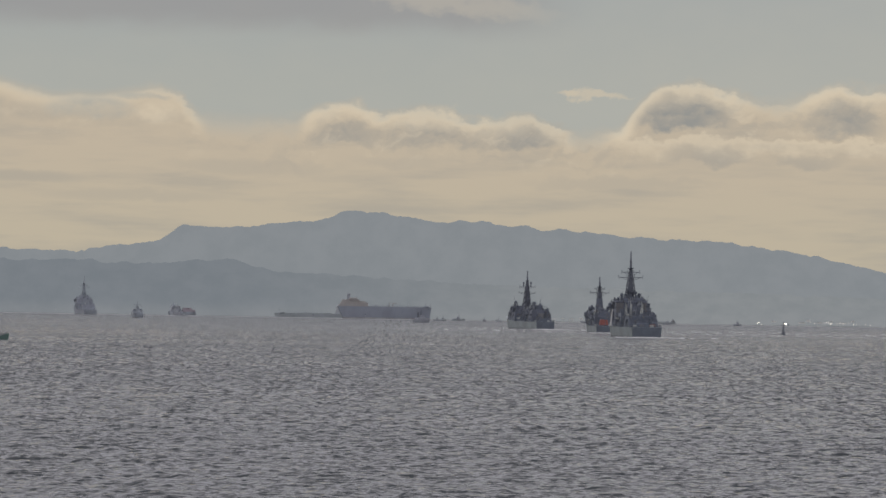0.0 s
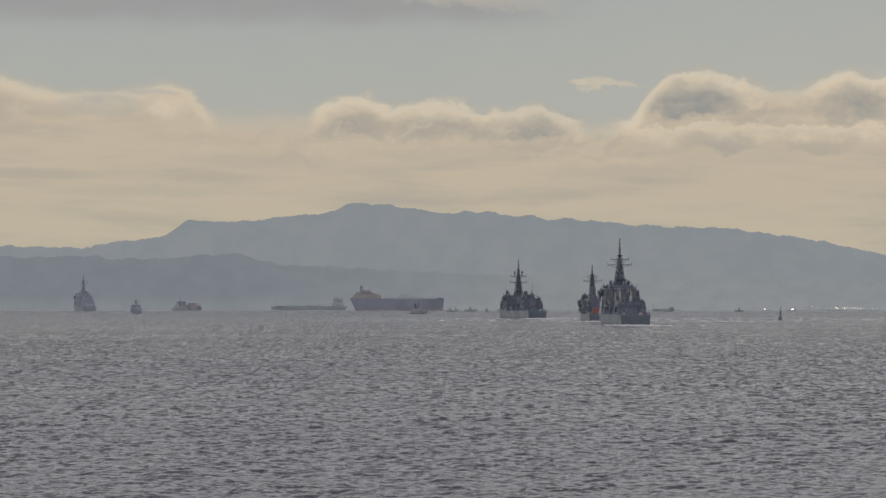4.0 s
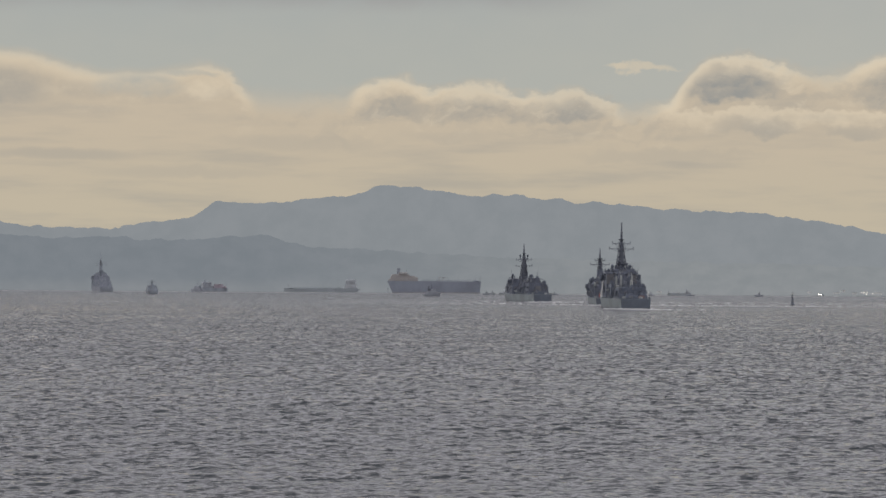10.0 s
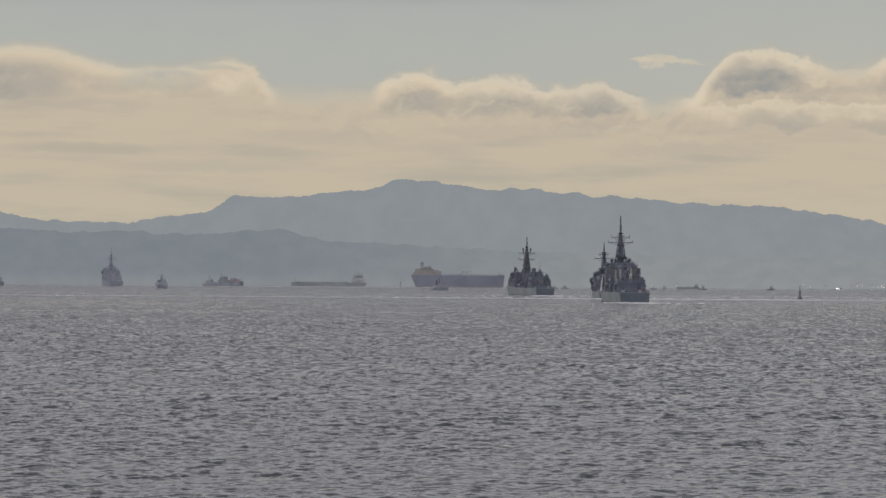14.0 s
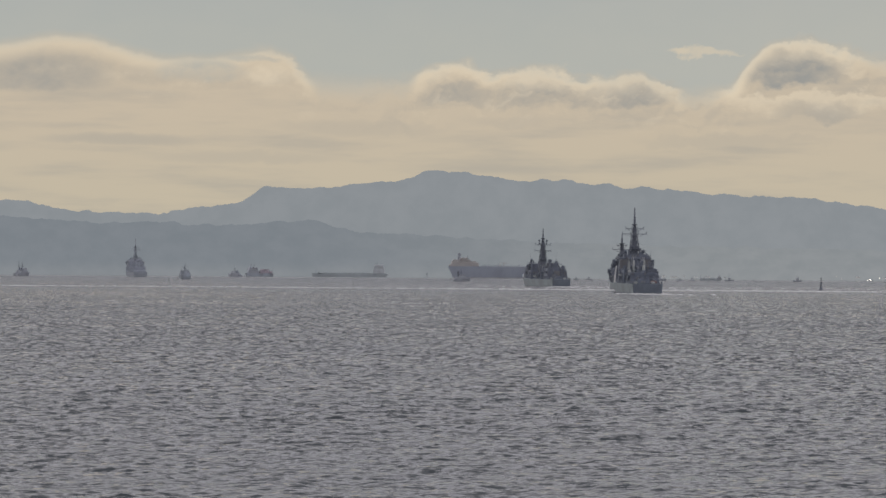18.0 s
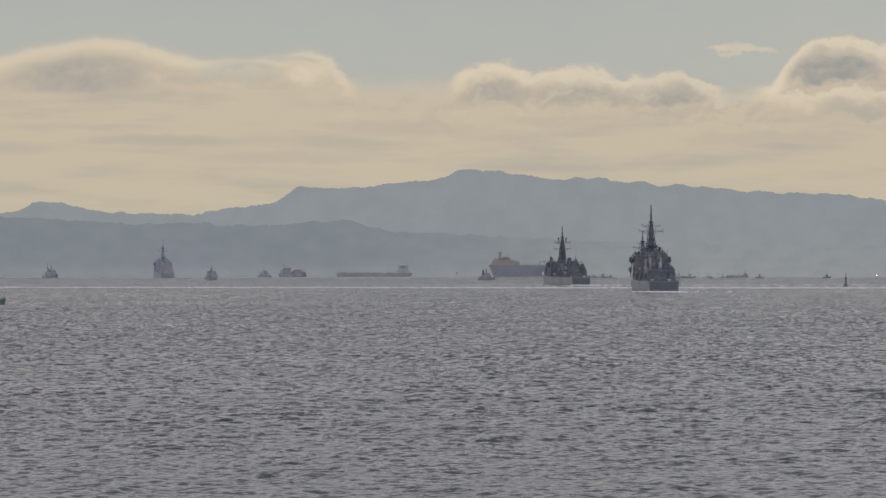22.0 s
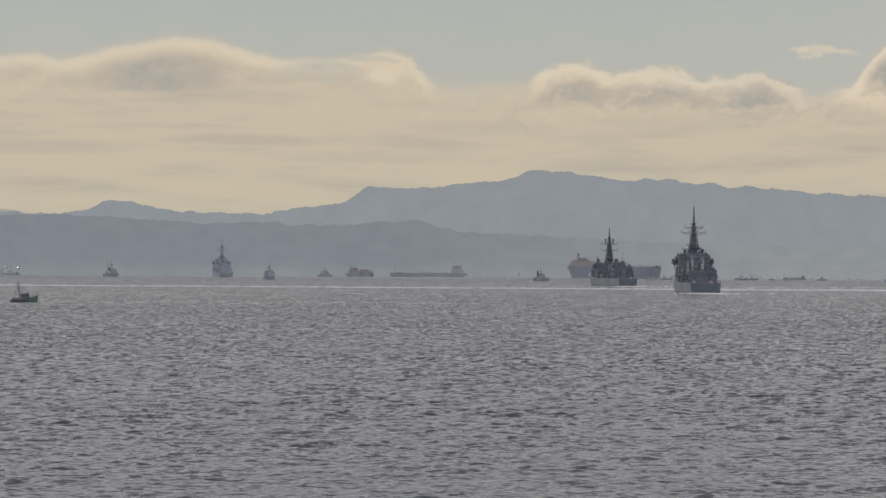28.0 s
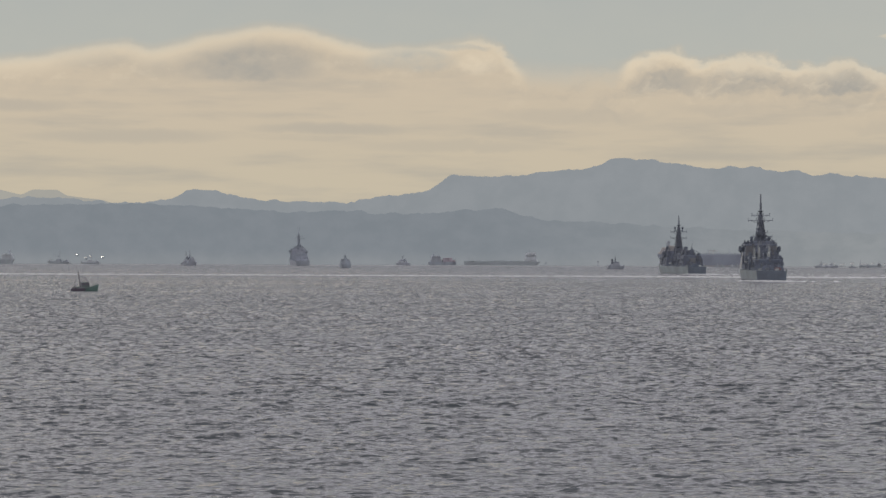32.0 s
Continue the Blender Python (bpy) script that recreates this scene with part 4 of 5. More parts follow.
def older_destroyer(label, paints):
    blocks = (("hangar", 24, 52, 6.2, 4.4, 10.4, 0.4, 0.4, 0.5), ("hangar_top", 32, 50, 4.2, 10.3, 13.2, 0.6, 0.5, 1.4), ("middle_deckhouse", 52, 74, 6.2, 4.4, 9.8, 0.4, 0.3, 0),
              ("forward_deckhouse", 74, 104, 6.3, 4.8, 11.2, 0.5, 1.0, 0), ("bridge_house", 78, 100, 5.8, 11.1, 14.6, 0.5, 1.0, 0), ("mast_house", 60, 70, 2.3, 9.7, 21.5, 0.5, 0.5, 0))
    extras = on_deck(4.45, CLUTTER) + (("cover", -0.6, 9, 4.5), ("staff", 0, 0.6, 4.4), ("launcher", 0, 16, 4.4), ("boat", -6.6, 64, 6.6), ("boat", 6.6, 64, 6.6), ("pod", -7.4, 88, 10.2),
                                      ("pod", 7.2, 88, 10.6), ("ciws", -4.6, 36, 10.4), ("ciws", 4.8, 36, 10.4), ("whip", 4.6, 44, 13.2), ("whip", -4.6, 44, 10.4), ("gun", 0, 116, 7.8), ("array", 0.4, 64, 23.4))
    return warship(label, "warship", 132, 14.2, 11.6, 4.4, 8.0, blocks, (65, 20.5, 29.6, 3.4, 1.5, 36.0), ((25.6, 12.2), (28.2, 6.4)),
                   ((-5.6, 66, 15.4, 1.5), (-4.2, 58, 12.6, 1.6), (5.6, 66, 16.2, 1.0), (-3.2, 90, 17.0, 0.8)), ((0.6, 54, 9.7, 15.4, 2.0, 3.0),), paints, extras)


# ---- smaller vessels: origin at the waterline amidships, bow along +y ----
def patrol_vessel(label, L, B, height, hullp, housep, darkp, group="patrol vessels", stack=1.0, twin=False):
    s = thing("patrol_vessel", label, "patrol vessel", group)
    k = height / 16.0
    d0, d1 = 2.6 * k + 0.4, 4.2 * k + 0.5

    def put(name, bm, mat, par=s, text=""):
        bm.verts.ensure_lookup_table()
        bmesh.ops.translate(bm, vec=(0, -L / 2, 0), verts=bm.verts[:])
        return part(name, bm, mat, par, text)
    put("hull", hull_mesh(L, B, B * 0.8, d0, d1, 2.0), hullp)
    put("boot_topping", hull_mesh(L, B, B * 0.8, d0, d1, 2.0, -0.3, 0.3), darkp)
    h = put("deckhouse", rounded(one(box, -B * 0.47, B * 0.47, L * 0.20, L * 0.76, d0, d0 + 2.9 * k, 0.15, 0.4), 0.1), housep)
    put("wheelhouse", rounded(one(box, -B * 0.40, B * 0.40, L * 0.36, L * 0.70, d0 + 2.8 * k, d0 + 5.6 * k, 0.4, 0.4), 0.1), housep)
    put("window_band", one(box, -B * 0.385, B * 0.385, L * 0.36 + 0.15, L * 0.70 - 0.15, d0 + 4.3 * k, d0 + 4.9 * k), darkp)
    f = put("funnel", rounded(one(box, -B * 0.14, B * 0.14, L * 0.26, L * 0.35, d0 + 2.6 * k, d0 + 6.8 * k * stack, 0.1, 0.2), 0.08), darkp)
    if twin:
        bm = one(rod, (0, L * 0.24, d0 + 2.5 * k), (0, L * 0.23, height * 0.97), 0.45 * k, 0.2 * k)
        rod(bm, (-B * 0.2, L * 0.24, height * 0.7), (B * 0.2, L * 0.24, height * 0.7), 0.15 * k)
        put("after_mast", bm, darkp)
    bm = one(rod, (0, L * 0.50, d0 + 5.0 * k), (0, L * 0.49, height), 0.42 * k, 0.18 * k)
    rod(bm, (-B * 0.12, L * 0.53, d0 + 5.0 * k), (0, L * 0.49, height * 0.82), 0.18 * k)
    rod(bm, (B * 0.12, L * 0.53, d0 + 5.0 * k), (0, L * 0.49, height * 0.82), 0.18 * k)
    m = put("mast", bm, darkp)
    put("yardarm", one(box, -B * 0.28, B * 0.28, L * 0.49 - 0.15, L * 0.49 + 0.15, height * 0.78, height * 0.78 + 0.3), darkp, m)
    put("radar_scanner", one(box, -B * 0.16, B * 0.16, L * 0.51, L * 0.51 + 0.5, height * 0.66, height * 0.66 + 0.5), housep, m)
    put("deck_crane", one(rod, (B * 0.2, L * 0.16, d0), (B * 0.26, L * 0.26, d0 + 4.2 * k), 0.2 * k, 0.12 * k), darkp)
    put("work_boat", rounded(one(box, -B * 0.30, -B * 0.08, L * 0.14, L * 0.26, d0 + 0.3, d0 + 1.5 * k, 0.12, 0.3), 0.1), housep)
    put("railing", rail_mesh([(-B * 0.38, 0.4, d0), (B * 0.38, 0.4, d0), (B * 0.44, L * 0.3, d0)], 1.0), darkp)
    for sx in (-1, 1):
        put("whip_antenna", one(rod, (sx * B * 0.3, L * 0.42, d0 + 5.4 * k), (sx * B * 0.34, L * 0.41, d0 + 9.0 * k), 0.14, 0.06, 5), darkp)
        put("life_raft_canister", one(rod, (sx * B * 0.42, L * 0.30, d0 + 3.3 * k), (sx * B * 0.42, L * 0.36, d0 + 3.3 * k), 0.45, 0.45, 8), housep)
    return s


def hull_strip(L, B):
    """Weathered rubbing planks along the after half of a boat's sides."""
    bm = bmesh.new()
    for k in (-1, 1):
        for z in (-0.05, 0.22, 0.49):
            hexa(bm, (k * B * 0.46 - 0.07, k * B * 0.46 + 0.07, -L * 0.49, L * 0.04, z), (k * B * 0.49 - 0.07, k * B * 0.49 + 0.07, -L * 0.49, L * 0.04, z + 0.25))
    return bm


def fishing_boat(label, L, hullp, housep, tower=1.0, group="small boats on the horizon", mast_aft=False, panes=None, sheer=0.13):
    """A small boat with a raised bow, a wheelhouse and a mast; origin amidships."""
    s = thing("fishing_boat", label, "fishing boat", group)
    B, H = L * 0.27, L * 0.28
    rig = SPAR if panes else FAR_DARK
    rings = []
    for i in range(15):
        u = i / 14
        hb = B / 2 * (0.82 + 0.18 * math.sin(min(1, u / 0.4) * math.pi / 2)) * (1 if u < 0.6 else (1 - ((u - 0.6) / 0.4) ** 2.2) + 0.02)
        dk = L * 0.085 + L * sheer * max(0, u - 0.35) ** 1.7
        yy = -L / 2 + L * u
        sec = [(0, -0.5), (hb * 0.75, -0.35), (hb * 0.92, 0.25), (hb, dk)]
        f = lambda z: yy + max(0, u - 0.75) * L * 0.16 * z / max(dk, 0.1)
        rings.append([(-x, f(z), z) for x, z in reversed(sec)] + [(x, f(z), z) for x, z in sec[1:]])
    bm = bmesh.new()
    loft(bm, rings)
    bm.verts.ensure_lookup_table()
    for i in range(14):
        a, b = i * 7, (i + 1) * 7
        va, vb = bm.verts[a], bm.verts[b]
        vc, vd = bm.verts[b + 6], bm.verts[a + 6]
        bm.faces.new((va, vb, vc, vd))
    part("hull", bm, hullp, s)
    bm = bmesh.new()
    for x in (-1, 1):
        rod(bm, (x * B * 0.47, -L * 0.48, L * 0.09), (x * B * 0.49, L * 0.1, L * 0.105), 0.07 * L / 9)
        rod(bm, (x * B * 0.49, L * 0.1, L * 0.105), (x * B * 0.12, L * 0.47, L * (0.09 + sheer * 0.45)), 0.07 * L / 9)
    part("gunwale", bm, rig, s, "dark fender strip along the gunwale")
    h0, h1 = (-L * 0.13, L * 0.21) if mast_aft else (-L * 0.12, L * 0.14)
    w = part("wheelhouse", rounded(one(box, -B * 0.3, B * 0.3, h0, h1, L * 0.08, L * 0.08 + H * tower, 0.12, 0.2), 0.06), housep, s)
    bm = one(box, -B * 0.305, B * 0.305, h0 + L * 0.03, h1 - L * 0.03, L * 0.08 + H * tower * 0.58, L * 0.08 + H * tower * 0.8)
    part("window_band", bm, panes or FAR_DARK, w)
    my = -L * 0.14 if mast_aft else -L * 0.02
    top = L * 0.75 if mast_aft else L * (0.55 + 0.2 * tower)
    bm = one(rod, (0, my, L * 0.08), (0, my - L * (0.09 if mast_aft else 0.0), top), (0.30 if mast_aft else 0.11) * L / 9, (0.24 if mast_aft else 0.05) * L / 9)
    rod(bm, (-B * 0.3, my - L * 0.04, top * 0.72), (B * 0.3, my - L * 0.04, top * 0.72), 0.05 * L / 9)
    rod(bm, (0, my, top * 0.5), (0, my + L * 0.22, top * 0.62), 0.06 * L / 9)
    rod(bm, (0, my + L * 0.22, top * 0.62), (0, my + L * 0.24, L * 0.3), 0.05 * L / 9)
    if mast_aft:
        for k in (-1, 1):                     # a gallows over the after deck, with its shrouds
            rod(bm, (k * B * 0.38, -L * 0.40, L * 0.08), (k * B * 0.06, my - L * 0.07, top * 0.8), 0.07)
            rod(bm, (k * B * 0.36, -L * 0.08, L * 0.08), (k * B * 0.06, my - L * 0.07, top * 0.8), 0.06)
            rod(bm, (k * B * 0.4, my - L * 0.03, L * 0.1), (k * B * 0.3, my - L * 0.03, top * 0.62), 0.1)
            rod(bm, (k * B * 0.2, my + L * 0.02, top * 0.70), (k * B * 0.22, my + L * 0.15, top * 0.66), 0.1)        # a hoop over the wheelhouse
            rod(bm, (k * B * 0.22, my + L * 0.15, top * 0.66), (k * B * 0.26, my + L * 0.32, L * 0.30), 0.1)
        rod(bm, (-B * 0.32, my - L * 0.03, top * 0.62), (B * 0.32, my - L * 0.03, top * 0.62), 0.1)
        nets = bmesh.new()
        for k in range(7):
            ball(nets, (B * (-0.28 + 0.09 * k), -L * (0.40 - 0.03 * (k % 4)), L * 0.115), L * (0.035 + 0.008 * (k % 3)), 0.8)
        part("net_pile", nets, ROPE, s, "heaped dark fishing nets")
        part("after_hull_planking", hull_strip(L, B), AFT, s, "dark purple-grey planking of the after hull")
    part("mast", bm, rig, s)
    part("net_drum", one(rod, (-B * 0.25, -L * 0.36, L * 0.15), (B * 0.25, -L * 0.36, L * 0.15), L * 0.05, L * 0.05, 9), rig, s)
    bm = one(box, -B * 0.2, B * 0.2, -L * 0.30, -L * 0.16, L * 0.08, L * 0.16, 0.08, 0.1)
    part("engine_casing", bm, housep, s)
    part("bow_rail", rail_mesh([(-B * 0.30, L * 0.26, L * (0.09 + sheer * 0.2)), (0, L * 0.46, L * (0.09 + sheer * 0.42)), (B * 0.30, L * 0.26, L * (0.09 + sheer * 0.2))], L * 0.07, 0.9), STEEL, s)
    return s


def merchant(label, name, category, L, B, deck, hullp, housep, house, house_z, funnel_z, cargo, bow=1.0, boot=None, group="merchant ships at anchor"):
    """A merchant ship with its house aft; origin at the waterline amidships, bow along +y."""
    s = thing(name, label, category, group)

    def put(nm, bm, mat, par=s, text=""):
        bmesh.ops.translate(bm, vec=(0, -L / 2, 0), verts=bm.verts[:])
        return part(nm, bm, mat, par, text)
    put("hull", hull_mesh(L, B, B * 0.75, deck, deck * bow, 6.0, rise=0.86, flare=0.016, counter=0.06 * L), hullp)
    put("boot_topping", hull_mesh(L, B, B * 0.75, deck, deck * bow, 6.0, -1.0, deck * 0.10, flare=0.016, counter=0.06 * L), boot or BOOT)
    y0, y1 = house
    storeys = max(2, round((house_z - deck) / 3.0))
    hl, hz = L * (y1 - y0), house_z - deck
    k = 1.0 if house_z > 20 else 0.3           # small ships have a plain, upright house
    h = put("accommodation_house", rounded(one(box, -B * 0.42, B * 0.42, L * y0, L * y1, deck, deck + hz * 0.45, 0.1, 0.5), 0.15), housep)
    if house_z > 20:
        put("boat_deck_house", rounded(one(box, -B * 0.41, B * 0.41, L * y0 + hl * 0.02, L * y1 - hl * 0.10, deck + hz * 0.44, deck + hz * 0.60, 0.1, 0.5), 0.15), housep)
        put("stern_house", rounded(one(box, -B * 0.30, B * 0.30, L * y0 - hl * 0.06, L * y0 + 1.0, deck, deck + hz * 0.22, 0.1, 0.3), 0.12), housep)
    put("upper_house", rounded(one(box, -B * 0.40, B * 0.40, L * y0 + hl * 0.06, L * y1 - hl * 0.30 * k, deck + hz * 0.44, deck + hz * 0.78, 0.1, 0.5), 0.15), housep)
    put("bridge", rounded(one(box, -B * 0.48, B * 0.48, L * y0 + hl * 0.30 * k, L * y1 - hl * 0.40 * k, deck + hz * 0.76, house_z, 0.2, 0.4), 0.15), housep)
    for i in range(3):
        z = deck + hz * (0.18, 0.56, 0.84)[i]
        a0, a1 = ((0.08, 0.9), (0.18, 0.8), (0.38, 0.68))[i]
        for j in range(5 if hl > 12 else 3):
            y = L * y0 + hl * (a0 + (a1 - a0) * j / (5 if hl > 12 else 3))
            put("window", one(box, -B * 0.487, B * 0.487, y, y + 0.9, z, z + 0.7), PANE, h)
    f = put("funnel", rounded(one(box, -B * 0.12, B * 0.12, L * y0 + hl * 0.24, L * y0 + hl * 0.36, deck + 1, funnel_z, 0.2, 0.2), 0.12), TUG if funnel_z > house_z + 1.5 else housep)
    put("funnel_cap", one(box, -B * 0.10, B * 0.10, L * y0 + hl * 0.26, L * y0 + hl * 0.34, funnel_z - 0.05, funnel_z + 0.8), FAR_DARK, f)
    bm = one(rod, (0, L * y0 + hl * 0.6, house_z - 0.1), (0, L * y0 + hl * 0.6, house_z + 4.0), 0.3, 0.15)
    rod(bm, (-2.5, L * y0 + hl * 0.6, house_z + 2.6), (2.5, L * y0 + hl * 0.6, house_z + 2.6), 0.15)
    put("radar_mast", bm, FAR_DARK)
    put("foremast", one(rod, (0, L * 0.955, deck), (0, L * 0.955, deck + 6.5), 0.35, 0.18), FAR_DARK)
    cargo(put, L, B, deck, y1)
    put("railing", rail_mesh([(B * 0.46, L * (y1 + 0.02), deck), (B * 0.48, L * 0.85, deck)], 1.2, 4.0), FAR_DARK)
    return s


def tanker_deck(put, L, B, deck, y1):
    for k in range(6):
        y = L * (y1 + 0.07 + 0.115 * k)
        put("deck_pipe_bridge", one(box, -B * 0.4, B * 0.4, y, y + 0.7, deck + 0.9, deck + 1.5), FAR_DARK)
        put("vent_post", one(rod, (B * 0.2, y + 3, deck), (B * 0.2, y + 3, deck + (6.2 if k % 2 else 3.4)), 0.32, 0.22), FAR_DARK)
    bm = bmesh.new()
    for x in (-2.0, 0.0, 2.0):
        rod(bm, (x, L * (y1 + 0.03), deck + 1.2), (x, L * 0.92, deck + 1.2), 0.28)
    put("cargo_pipes", bm, FAR_DARK)
    for y in (0.56, 0.60):
        c = put("hose_crane", one(rod, (B * 0.1, L * y, deck), (B * 0.1, L * y, deck + 5.0), 0.4, 0.35), CREAM)
        put("crane_jib", one(rod, (B * 0.1, L * y, deck + 4.8), (B * 0.1, L * y + 6.5, deck + 4.2), 0.3, 0.2), CREAM, c)
    put("forecastle_bulwark", one(box, -B * 0.14, B * 0.14, L * 0.93, L * 0.99, deck, deck + 1.3, 0.3, 0.4), SLATE)


def bulk_deck(put, L, B, deck, y1):
    for k in range(7):
        y = L * (y1 + 0.05 + 0.10 * k)
        h = put("hatch_coaming", one(box, -B * 0.3, B * 0.3, y, y + L * 0.07, deck, deck + 0.5, 0.1, 0.1), FAINT)
        put("hatch_cover", one(box, -B * 0.32, B * 0.32, y - 0.3, y + L * 0.07 + 0.3, deck + 0.5, deck + 0.8, 0.1, 0.1), FAINT, h)


def box_deck(put, L, B, deck, y1):
    rnd = random.Random(4)
    for y0, n, mats in ((L * (y1 + 0.05), 4, (RED_BOX, RED_BOX, RED_BOX, CREAM)),):
        for k in range(n):
            for j in range(3):
                for i in range(rnd.choice((1, 2, 2)) if k < 3 else 1):
                    y, x = y0 + k * 4.0, -B * 0.38 + j * B * 0.26
                    put("container", rounded(one(box, x, x + B * 0.24, y, y + 3.8, deck + i * 2.5, deck + 2.4 + i * 2.5), 0.06), rnd.choice(mats))


def buoy():
    s = thing("light_buoy", "dark steel light buoy with a lattice tower and lantern", "buoy")
    bm = one(rod, (0, 0, -0.8), (0, 0, 0.7), 1.35, 1.45, 16)
    part("float", rounded(bm, 0.1), NAVY_DARK, s)
    part("fender_ring", one(rod, (0, 0, 0.2), (0, 0, 0.5), 1.6, 1.6, 16), HAZED_BLACK, s)
    part("skirt", one(rod, (0, 0, 0.65), (0, 0, 2.2), 1.1, 0.7, 12), MAST, s)
    bm = bmesh.new()
    for i in range(4):
        a = math.pi / 4 + i * math.pi / 2
        b = a + math.pi / 2
        rod(bm, (1.0 * math.cos(a), 1.0 * math.sin(a), 1.2), (0.42 * math.cos(a), 0.42 * math.sin(a), 6.0), 0.09)
        for k in range(3):
            z0, z1 = 2.2 + 1.25 * k, 3.4 + 1.25 * k
            r0, r1 = 0.88 - 0.15 * k, 0.74 - 0.15 * k
            rod(bm, (r0 * math.cos(a), r0 * math.sin(a), z0), (r1 * math.cos(b), r1 * math.sin(b), z1), 0.05, n=4)
    part("tower", bm, NAVY_DARK, s)
    part("daymark", one(box, -0.42, 0.42, -0.42, 0.42, 3.2, 4.8, 0.12, 0.12), NAVY_DARK, s)
    part("platform", one(rod, (0, 0, 6.0), (0, 0, 6.15), 0.62, 0.62, 10), NAVY_DARK, s)
    lamp = part("lantern", one(rod, (0, 0, 6.15), (0, 0, 7.0), 0.30, 0.26, 10), STEEL, s)
    part("top_mark", one(ball, (0, 0, 7.5), 0.42), HAZED_BLACK, lamp)
    return s


def beacon(label, h):
    s = thing("beacon_post", label, "beacon", "sea marks")
    part("post", one(rod, (0, 0, -2), (0, 0, h), 0.45, 0.35, 8), FAR_DARK, s)
    part("base", one(rod, (0, 0, -1), (0, 0, 1.0), 1.3, 1.0, 10), FAR_DARK, s)
    part("lamp_housing", one(box, -0.7, 0.7, -0.7, 0.7, h - 0.2, h + 1.2, 0.2, 0.2), NAVY_DARK, s)
    return s


# ---- the shore: glasshouses on the coast ----
def glasshouse(w, h):
    """A small glasshouse; its sloping front is a mirror pitched for the camera's view."""
    s = thing("glasshouse", "small pale glasshouse glinting in the sun on the shore", "greenhouse", "buildings on the far shore")
    part("walls", rounded(one(box, -w / 2, w / 2, 0.0, 3.0, -3.0, h), 0.05), TOWN, s)
    k = math.tan(radians(20.7))
    bm = bmesh.new()
    hexa(bm, (-w / 2, w / 2, -0.15 - h * k, 0.0, 0.0), (-w / 2, w / 2, -0.15, 0.0, h))
    part("glazed_front", bm, GLAZE, s, "mirror glazing turned to glint at the camera")
    part("ridge", one(box, -w / 2 - 0.1, w / 2 + 0.1, -0.1, 0.3, h, h + 0.15), TOWN, s)
    return s


def warehouse(w, h):
    """A pale flat-roofed shed on the shore."""
    s = thing("warehouse", "low pale shed by the water, faint in haze", "building", "buildings on the far shore")
    part("walls", rounded(one(box, -w / 2, w / 2, 0.0, 3.0, -3.0, h), 0.05), SHED, s)
    part("roof", one(box, -w / 2 - 0.2, w / 2 + 0.2, -0.2, 3.2, h, h + 0.25, 0.1, 0.1), FAINT, s)
    for k in range(max(1, int(w / 3))):
        x = -w / 2 + (k + 0.5) * w / max(1, int(w / 3))
        part("door", one(box, x - 0.5, x + 0.5, -0.06, 0.1, -0.2, h * 0.6), FAR_GREY, s)
    return s


# ---- the ships in their places ----
NEAR = (NAVY_HULL, NAVY, NAVY_DARK)
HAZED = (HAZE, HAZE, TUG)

MOVERS = []


def sail(ob, x0, x32, y, heading, bob=0.0, period=4.0, ahead=AHEAD):
    """ob goes from x0 to x32 over the clip (or through x0's pairs of time and place) at the distance y; heading: degrees by which its bow turns to the left of +y, or a pair from start to end."""
    MOVERS.append((ob, x0, x32, y, heading, bob, period, ahead))


lead = aegis_ship("large dark grey destroyer seen from astern, tall lattice mast", NEAR)
sail(resized(lead, 0.953), 122.2, 94.1, 1796, (0.4, 1.7), 0.25, 7.0)
second = general_destroyer("grey destroyer with hangar and tapered mast, seen from astern", NEAR)
sail(resized(second, 0.96), 113.0, 66.7, 2477, (7.1, 9.6), 0.25, 6.4)
third = older_destroyer("grey escort ship with an orange boat on its after deck", NEAR)
sail(resized(third, 0.935), 128.8, 101.8, 2150, -0.6, 0.3, 6.0)
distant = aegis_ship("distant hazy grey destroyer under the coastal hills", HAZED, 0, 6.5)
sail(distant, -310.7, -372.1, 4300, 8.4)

sail(patrol_vessel("small grey patrol ship seen from astern", 38, 10.5, 15.5, TUG, TUG, TUG), -214.9, -255.9, 3500, 8.0, 0.5, 4.5)
sail(patrol_vessel("stubby hazy grey coastal vessel with a mast", 18, 8.0, 13.5, FAR_DARK, FAR_DARK, TUG), -217.1, -267.9, 4500, 62.0, 0.4, 5.0)
sail(patrol_vessel("hazy grey survey vessel with two masts", 22, 9.0, 17.0, FAR_DARK, FAR_DARK, TUG, twin=True), -440.2, -487.0, 4150, -35.0, 0.4, 5.2)
sail(patrol_vessel("small dark harbour tug with a tall funnel", 16.5, 6.5, 12.5, FAR_DARK, FAR_DARK, MAST, stack=1.35), 54.8, 2.4, 3480, -70.0, 0.6, 4.2)

sail(merchant("large slate blue tanker with a cream house aft", "tanker_ship", "tanker", 116, 22, 15.2, SLATE, CREAM, (0.03, 0.33), 26.0, 30.8, tanker_deck), 36.6, 102.3, 4600, -88.0, ahead=0)
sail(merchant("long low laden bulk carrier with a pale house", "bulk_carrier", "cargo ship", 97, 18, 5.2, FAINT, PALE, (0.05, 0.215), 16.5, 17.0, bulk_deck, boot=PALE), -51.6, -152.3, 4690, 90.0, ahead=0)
sail(merchant("small container ship with haze-paled red boxes on deck", "container_ship", "cargo ship", 36, 9, 4.6, TUG, FAR_DARK, (0.08, 0.46), 12.0, 14.5, box_deck), -216.0, -224.5, 4600, -72.0, ahead=0)
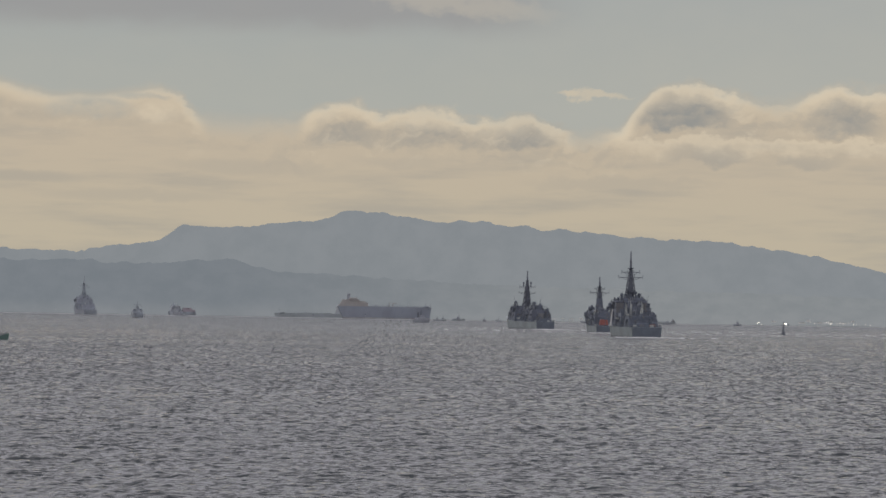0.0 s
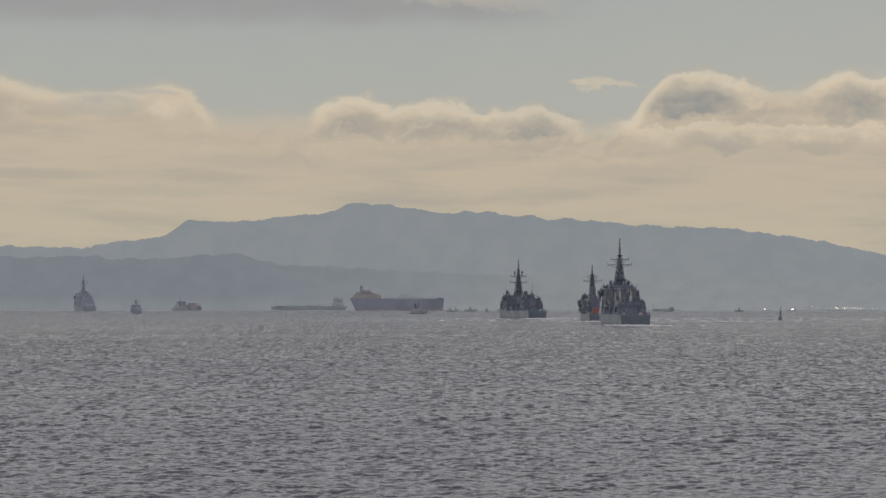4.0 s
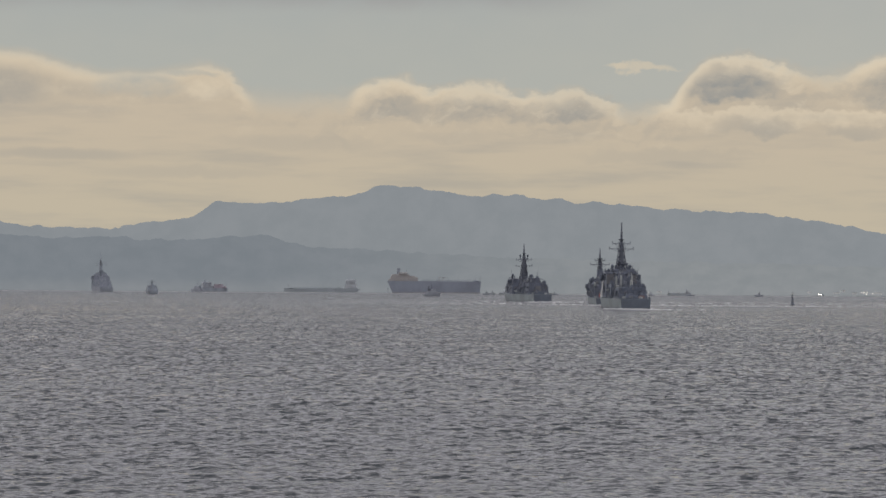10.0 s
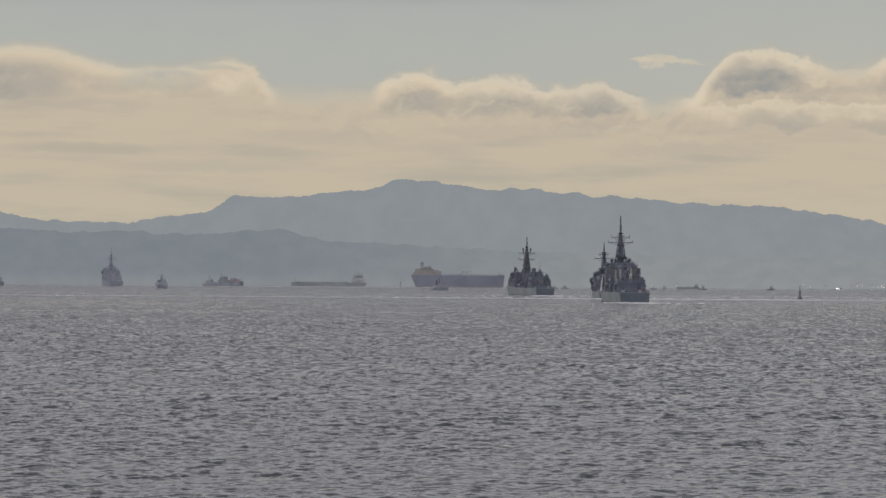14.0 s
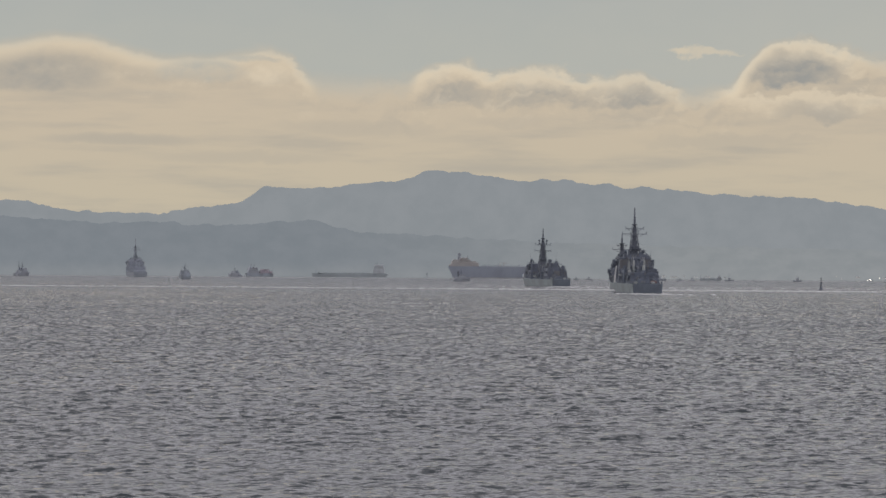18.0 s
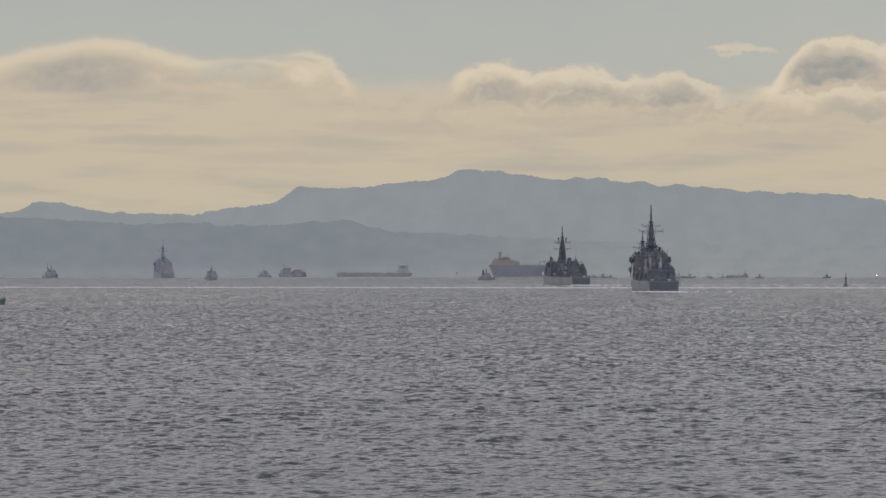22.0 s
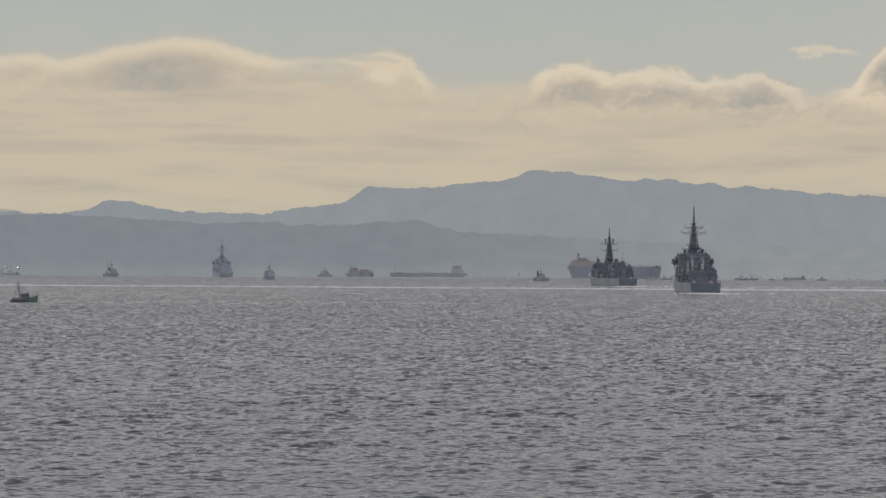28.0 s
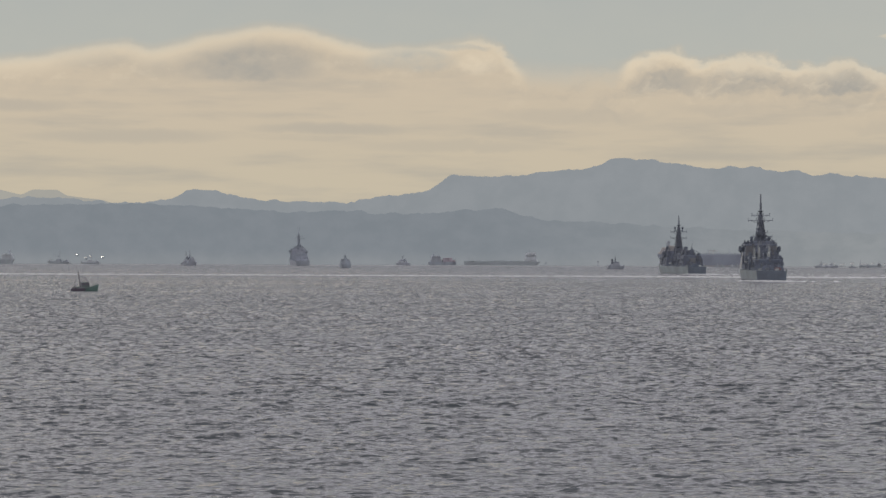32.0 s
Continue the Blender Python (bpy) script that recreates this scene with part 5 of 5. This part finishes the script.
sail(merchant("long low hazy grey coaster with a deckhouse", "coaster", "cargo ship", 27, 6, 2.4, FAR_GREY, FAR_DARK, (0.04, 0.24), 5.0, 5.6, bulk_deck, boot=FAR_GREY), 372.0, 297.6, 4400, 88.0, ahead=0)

sail(fishing_boat("small green and grey fishing boat with a raked mast aft", 8.4, GREEN, CABIN, 0.86, "", True, AFT, 0.36), ((0, -137.2), (22, -138.9), (32, -141.7)), None, 1140, -80.0, 1.6, 3.1)
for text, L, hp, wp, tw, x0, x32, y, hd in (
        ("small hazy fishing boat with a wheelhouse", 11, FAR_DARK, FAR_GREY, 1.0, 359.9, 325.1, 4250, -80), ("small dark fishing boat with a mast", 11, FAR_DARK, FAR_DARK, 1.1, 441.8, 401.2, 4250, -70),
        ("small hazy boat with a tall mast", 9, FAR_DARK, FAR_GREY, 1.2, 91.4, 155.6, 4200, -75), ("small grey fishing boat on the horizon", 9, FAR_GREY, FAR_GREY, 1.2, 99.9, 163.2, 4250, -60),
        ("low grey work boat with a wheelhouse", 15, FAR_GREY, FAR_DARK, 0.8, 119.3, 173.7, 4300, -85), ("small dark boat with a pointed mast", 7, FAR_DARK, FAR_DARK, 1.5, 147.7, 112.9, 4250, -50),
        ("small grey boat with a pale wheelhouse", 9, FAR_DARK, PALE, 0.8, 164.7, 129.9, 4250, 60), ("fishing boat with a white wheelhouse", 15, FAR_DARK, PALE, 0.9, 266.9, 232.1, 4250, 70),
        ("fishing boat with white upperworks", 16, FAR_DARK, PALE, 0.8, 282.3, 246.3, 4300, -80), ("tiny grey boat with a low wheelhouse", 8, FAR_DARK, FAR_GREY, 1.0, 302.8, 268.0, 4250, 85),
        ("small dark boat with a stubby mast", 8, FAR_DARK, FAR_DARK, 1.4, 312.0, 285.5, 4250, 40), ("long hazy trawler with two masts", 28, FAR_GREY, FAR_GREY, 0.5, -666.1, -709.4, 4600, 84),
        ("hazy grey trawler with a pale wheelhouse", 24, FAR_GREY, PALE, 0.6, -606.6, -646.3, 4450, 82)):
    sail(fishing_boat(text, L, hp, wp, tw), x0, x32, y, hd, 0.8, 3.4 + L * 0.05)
sail(fishing_boat("small grey boat with a low wheelhouse and mast", 9, FAR_DARK, FAR_GREY, 1.1), ((0, 205.0), (11, 191.0), (14, 185.0), (17, 181.0), (22, 164.6), (24, 158.6), (32, 135.0)), None, 4250, 70.0, 0.8, 3.8)
sail(fishing_boat("tiny hazy boat under way with a mast", 8, FAR_GREY, FAR_GREY, 1.2), ((0, 190.0), (17, 169.6), (19, 157.3), (22, 146.0), (24, 141.0), (32, 118.0)), None, 4250, 80.0, 0.8, 3.6)
sail(buoy(), 252.2, 236.9, 2300, 0.0, 2.0, 3.6)
sail(beacon("dark beacon post standing in the sea", 7.0), -655.9, -752.3, 4500, 0.0)
sail(beacon("small dark sea mark near the bulk carrier", 3.2), -51.5, -94.8, 4600, 0.0)
sail(beacon("slim dark beacon post on the water", 5.0), 12.0, -27.7, 4450, 0.0)

sail(merchant("hazy grey freighter lying off the shore, house astern", "freighter", "cargo ship", 60, 11, 5.5, FAR_GREY, PALE, (0.02, 0.27), 12.5, 16.5, bulk_deck, boot=FAR_GREY), -777.5, -777.5, 4500, 90.0, ahead=0)

# glasshouses along the shore
rnd = random.Random(11)


def on_slope(ob, x, z, turn):
    """Sets ob on the coastal slope, where it is z metres above the sea."""
    crest = np.interp(x, [c[0] for c in COAST], [c[1] for c in COAST]) * 0.98
    r = 4725 + 65 * (z / crest) ** 1.333 + 1.0
    ob.matrix_world = pose(x, math.sqrt(r * r - x * x), z, 0, 0, turn)


for x, z, w, h in ((600, 4.0, 1.6, 1.0), (604, 3.2, 1.3, 0.9), (609, 5.2, 2.4, 1.1), (613, 3.6, 1.8, 1.0), (618, 4.8, 1.2, 0.9), (622, 3.4, 2.0, 1.0), (626, 5.0, 1.5, 1.0), (631, 3.0, 1.4, 0.9), (637, 3.8, 1.2, 0.8),
                   (644, 2.4, 2.2, 1.0), (650, 2.0, 1.4, 0.9), (519, 2.2, 3.2, 1.0), (524, 1.8, 1.3, 0.8), (571, 7.4, 1.0, 0.8), (586, 3.0, 1.2, 0.8), (592, 2.6, 1.0, 0.8), (-700, 12.0, 5.0, 1.1),
                   (-682, 9.8, 3.8, 1.1), (-688, 7.4, 4.4, 1.1), (-667, 9.2, 4.4, 1.1), (512, 5.1, 1.3, 0.9), (552, 1.5, 13.0, 0.7), (568, 3.4, 1.3, 1.0), (580, 5.4, 1.0, 0.8), (607, 6.4, 1.0, 0.8), (611, 2.2, 2.6, 1.0), (616, 6.6, 1.4, 0.9), (620, 2.2, 1.4, 1.6),
                   (624, 7.6, 1.2, 0.9), (628, 3.2, 1.8, 1.4), (634, 5.6, 1.2, 0.8), (641, 3.2, 1.0, 0.8), (655, 2.4, 3.0, 0.8), (661, 2.2, 3.4, 0.8), 
                   (395, 2.4, 1.0, 0.8), (407, 2.2, 1.2, 0.8),
                   (-404, 3.6, 0.8, 0.5), (-382, 4.0, 0.9, 0.5), (-345, 46.0, 0.8, 0.4)):
    if x < -660:
        w, h = 1.5 * w, 0.75 * h
    if 595 < x < 645:                      # widened and lowered, so their glints read as low bars in view
        z, w, h = 1.4 + 0.45 * z, 1.7 * w, 0.9 * h
    # each front is turned so that the mirrored sun reaches the camera
    on_slope(glasshouse(w, h), x, z, -46.9 + (7.5 - math.degrees(math.atan2(x, 4725))) / 2 + rnd.uniform(-1.2, 1.2))

for x, z, w, h in ((258, 1.5, 5.0, 1.2), (270, 2.6, 3.2, 1.0), (281, 1.4, 7.0, 1.1), (293, 2.2, 4.0, 1.5), (306, 1.5, 9.0, 1.2), (319, 2.8, 3.0, 1.0), (334, 1.4, 5.0, 1.2), (349, 1.8, 7.0, 1.3), (372, 1.4, 4.0, 1.0),
                   (540, 2.6, 5.0, 1.4), (575, 2.0, 8.0, 1.2), (584, 4.4, 4.0, 1.6), (598, 2.0, 6.0, 1.4), (612, 4.0, 5.0, 1.3), (627, 2.2, 8.0, 1.2), (640, 4.6, 4.0, 1.4)):
    on_slope(warehouse(w, 2.1 * h), x, z, -math.degrees(math.atan2(x, 4725)))


def motions():
    for ob, x0, x32, y, heading, bob, period, ahead in MOVERS:
        way = x0 if isinstance(x0, tuple) else ((0, x0), (32, x32))
        h0, h32 = heading if isinstance(heading, tuple) else (heading, heading)
        rows = []
        n = 32 if bob else 1
        for i in range(n + 1):
            t = 32.0 * i / n
            a = 2 * math.pi * t / period + y
            rows.append((t, pose(float(np.interp(t, [w[0] for w in way], [w[1] for w in way])), y + ahead * (t - 16), 0.10 * math.sin(a * 0.7) * min(1, bob), bob * 0.3 * math.sin(a * 0.8 + 1), bob * math.sin(a), h0 + (h32 - h0) * t / 32)))
        walk(ob, rows)
    # the rip's crests are raised slowly out of the water, so its line brightens in view
    walk(rip, [(0.0, pose(0.0, 0.0, -0.40)), (8.0, pose(0.0, 0.0, -0.20)), (20.0, pose(0.0, 0.0, 0.10)), (32.0, pose(0.0, 0.0, 0.20))])
    # the wave field runs before the wind, towards the camera and to its left
    walk(sea, [(0.0, pose(10.0, 14.0, 0.0)), (16.0, pose(0.0, 0.0, 0.0)), (32.0, pose(-10.0, -14.0, 0.0))])


motions()
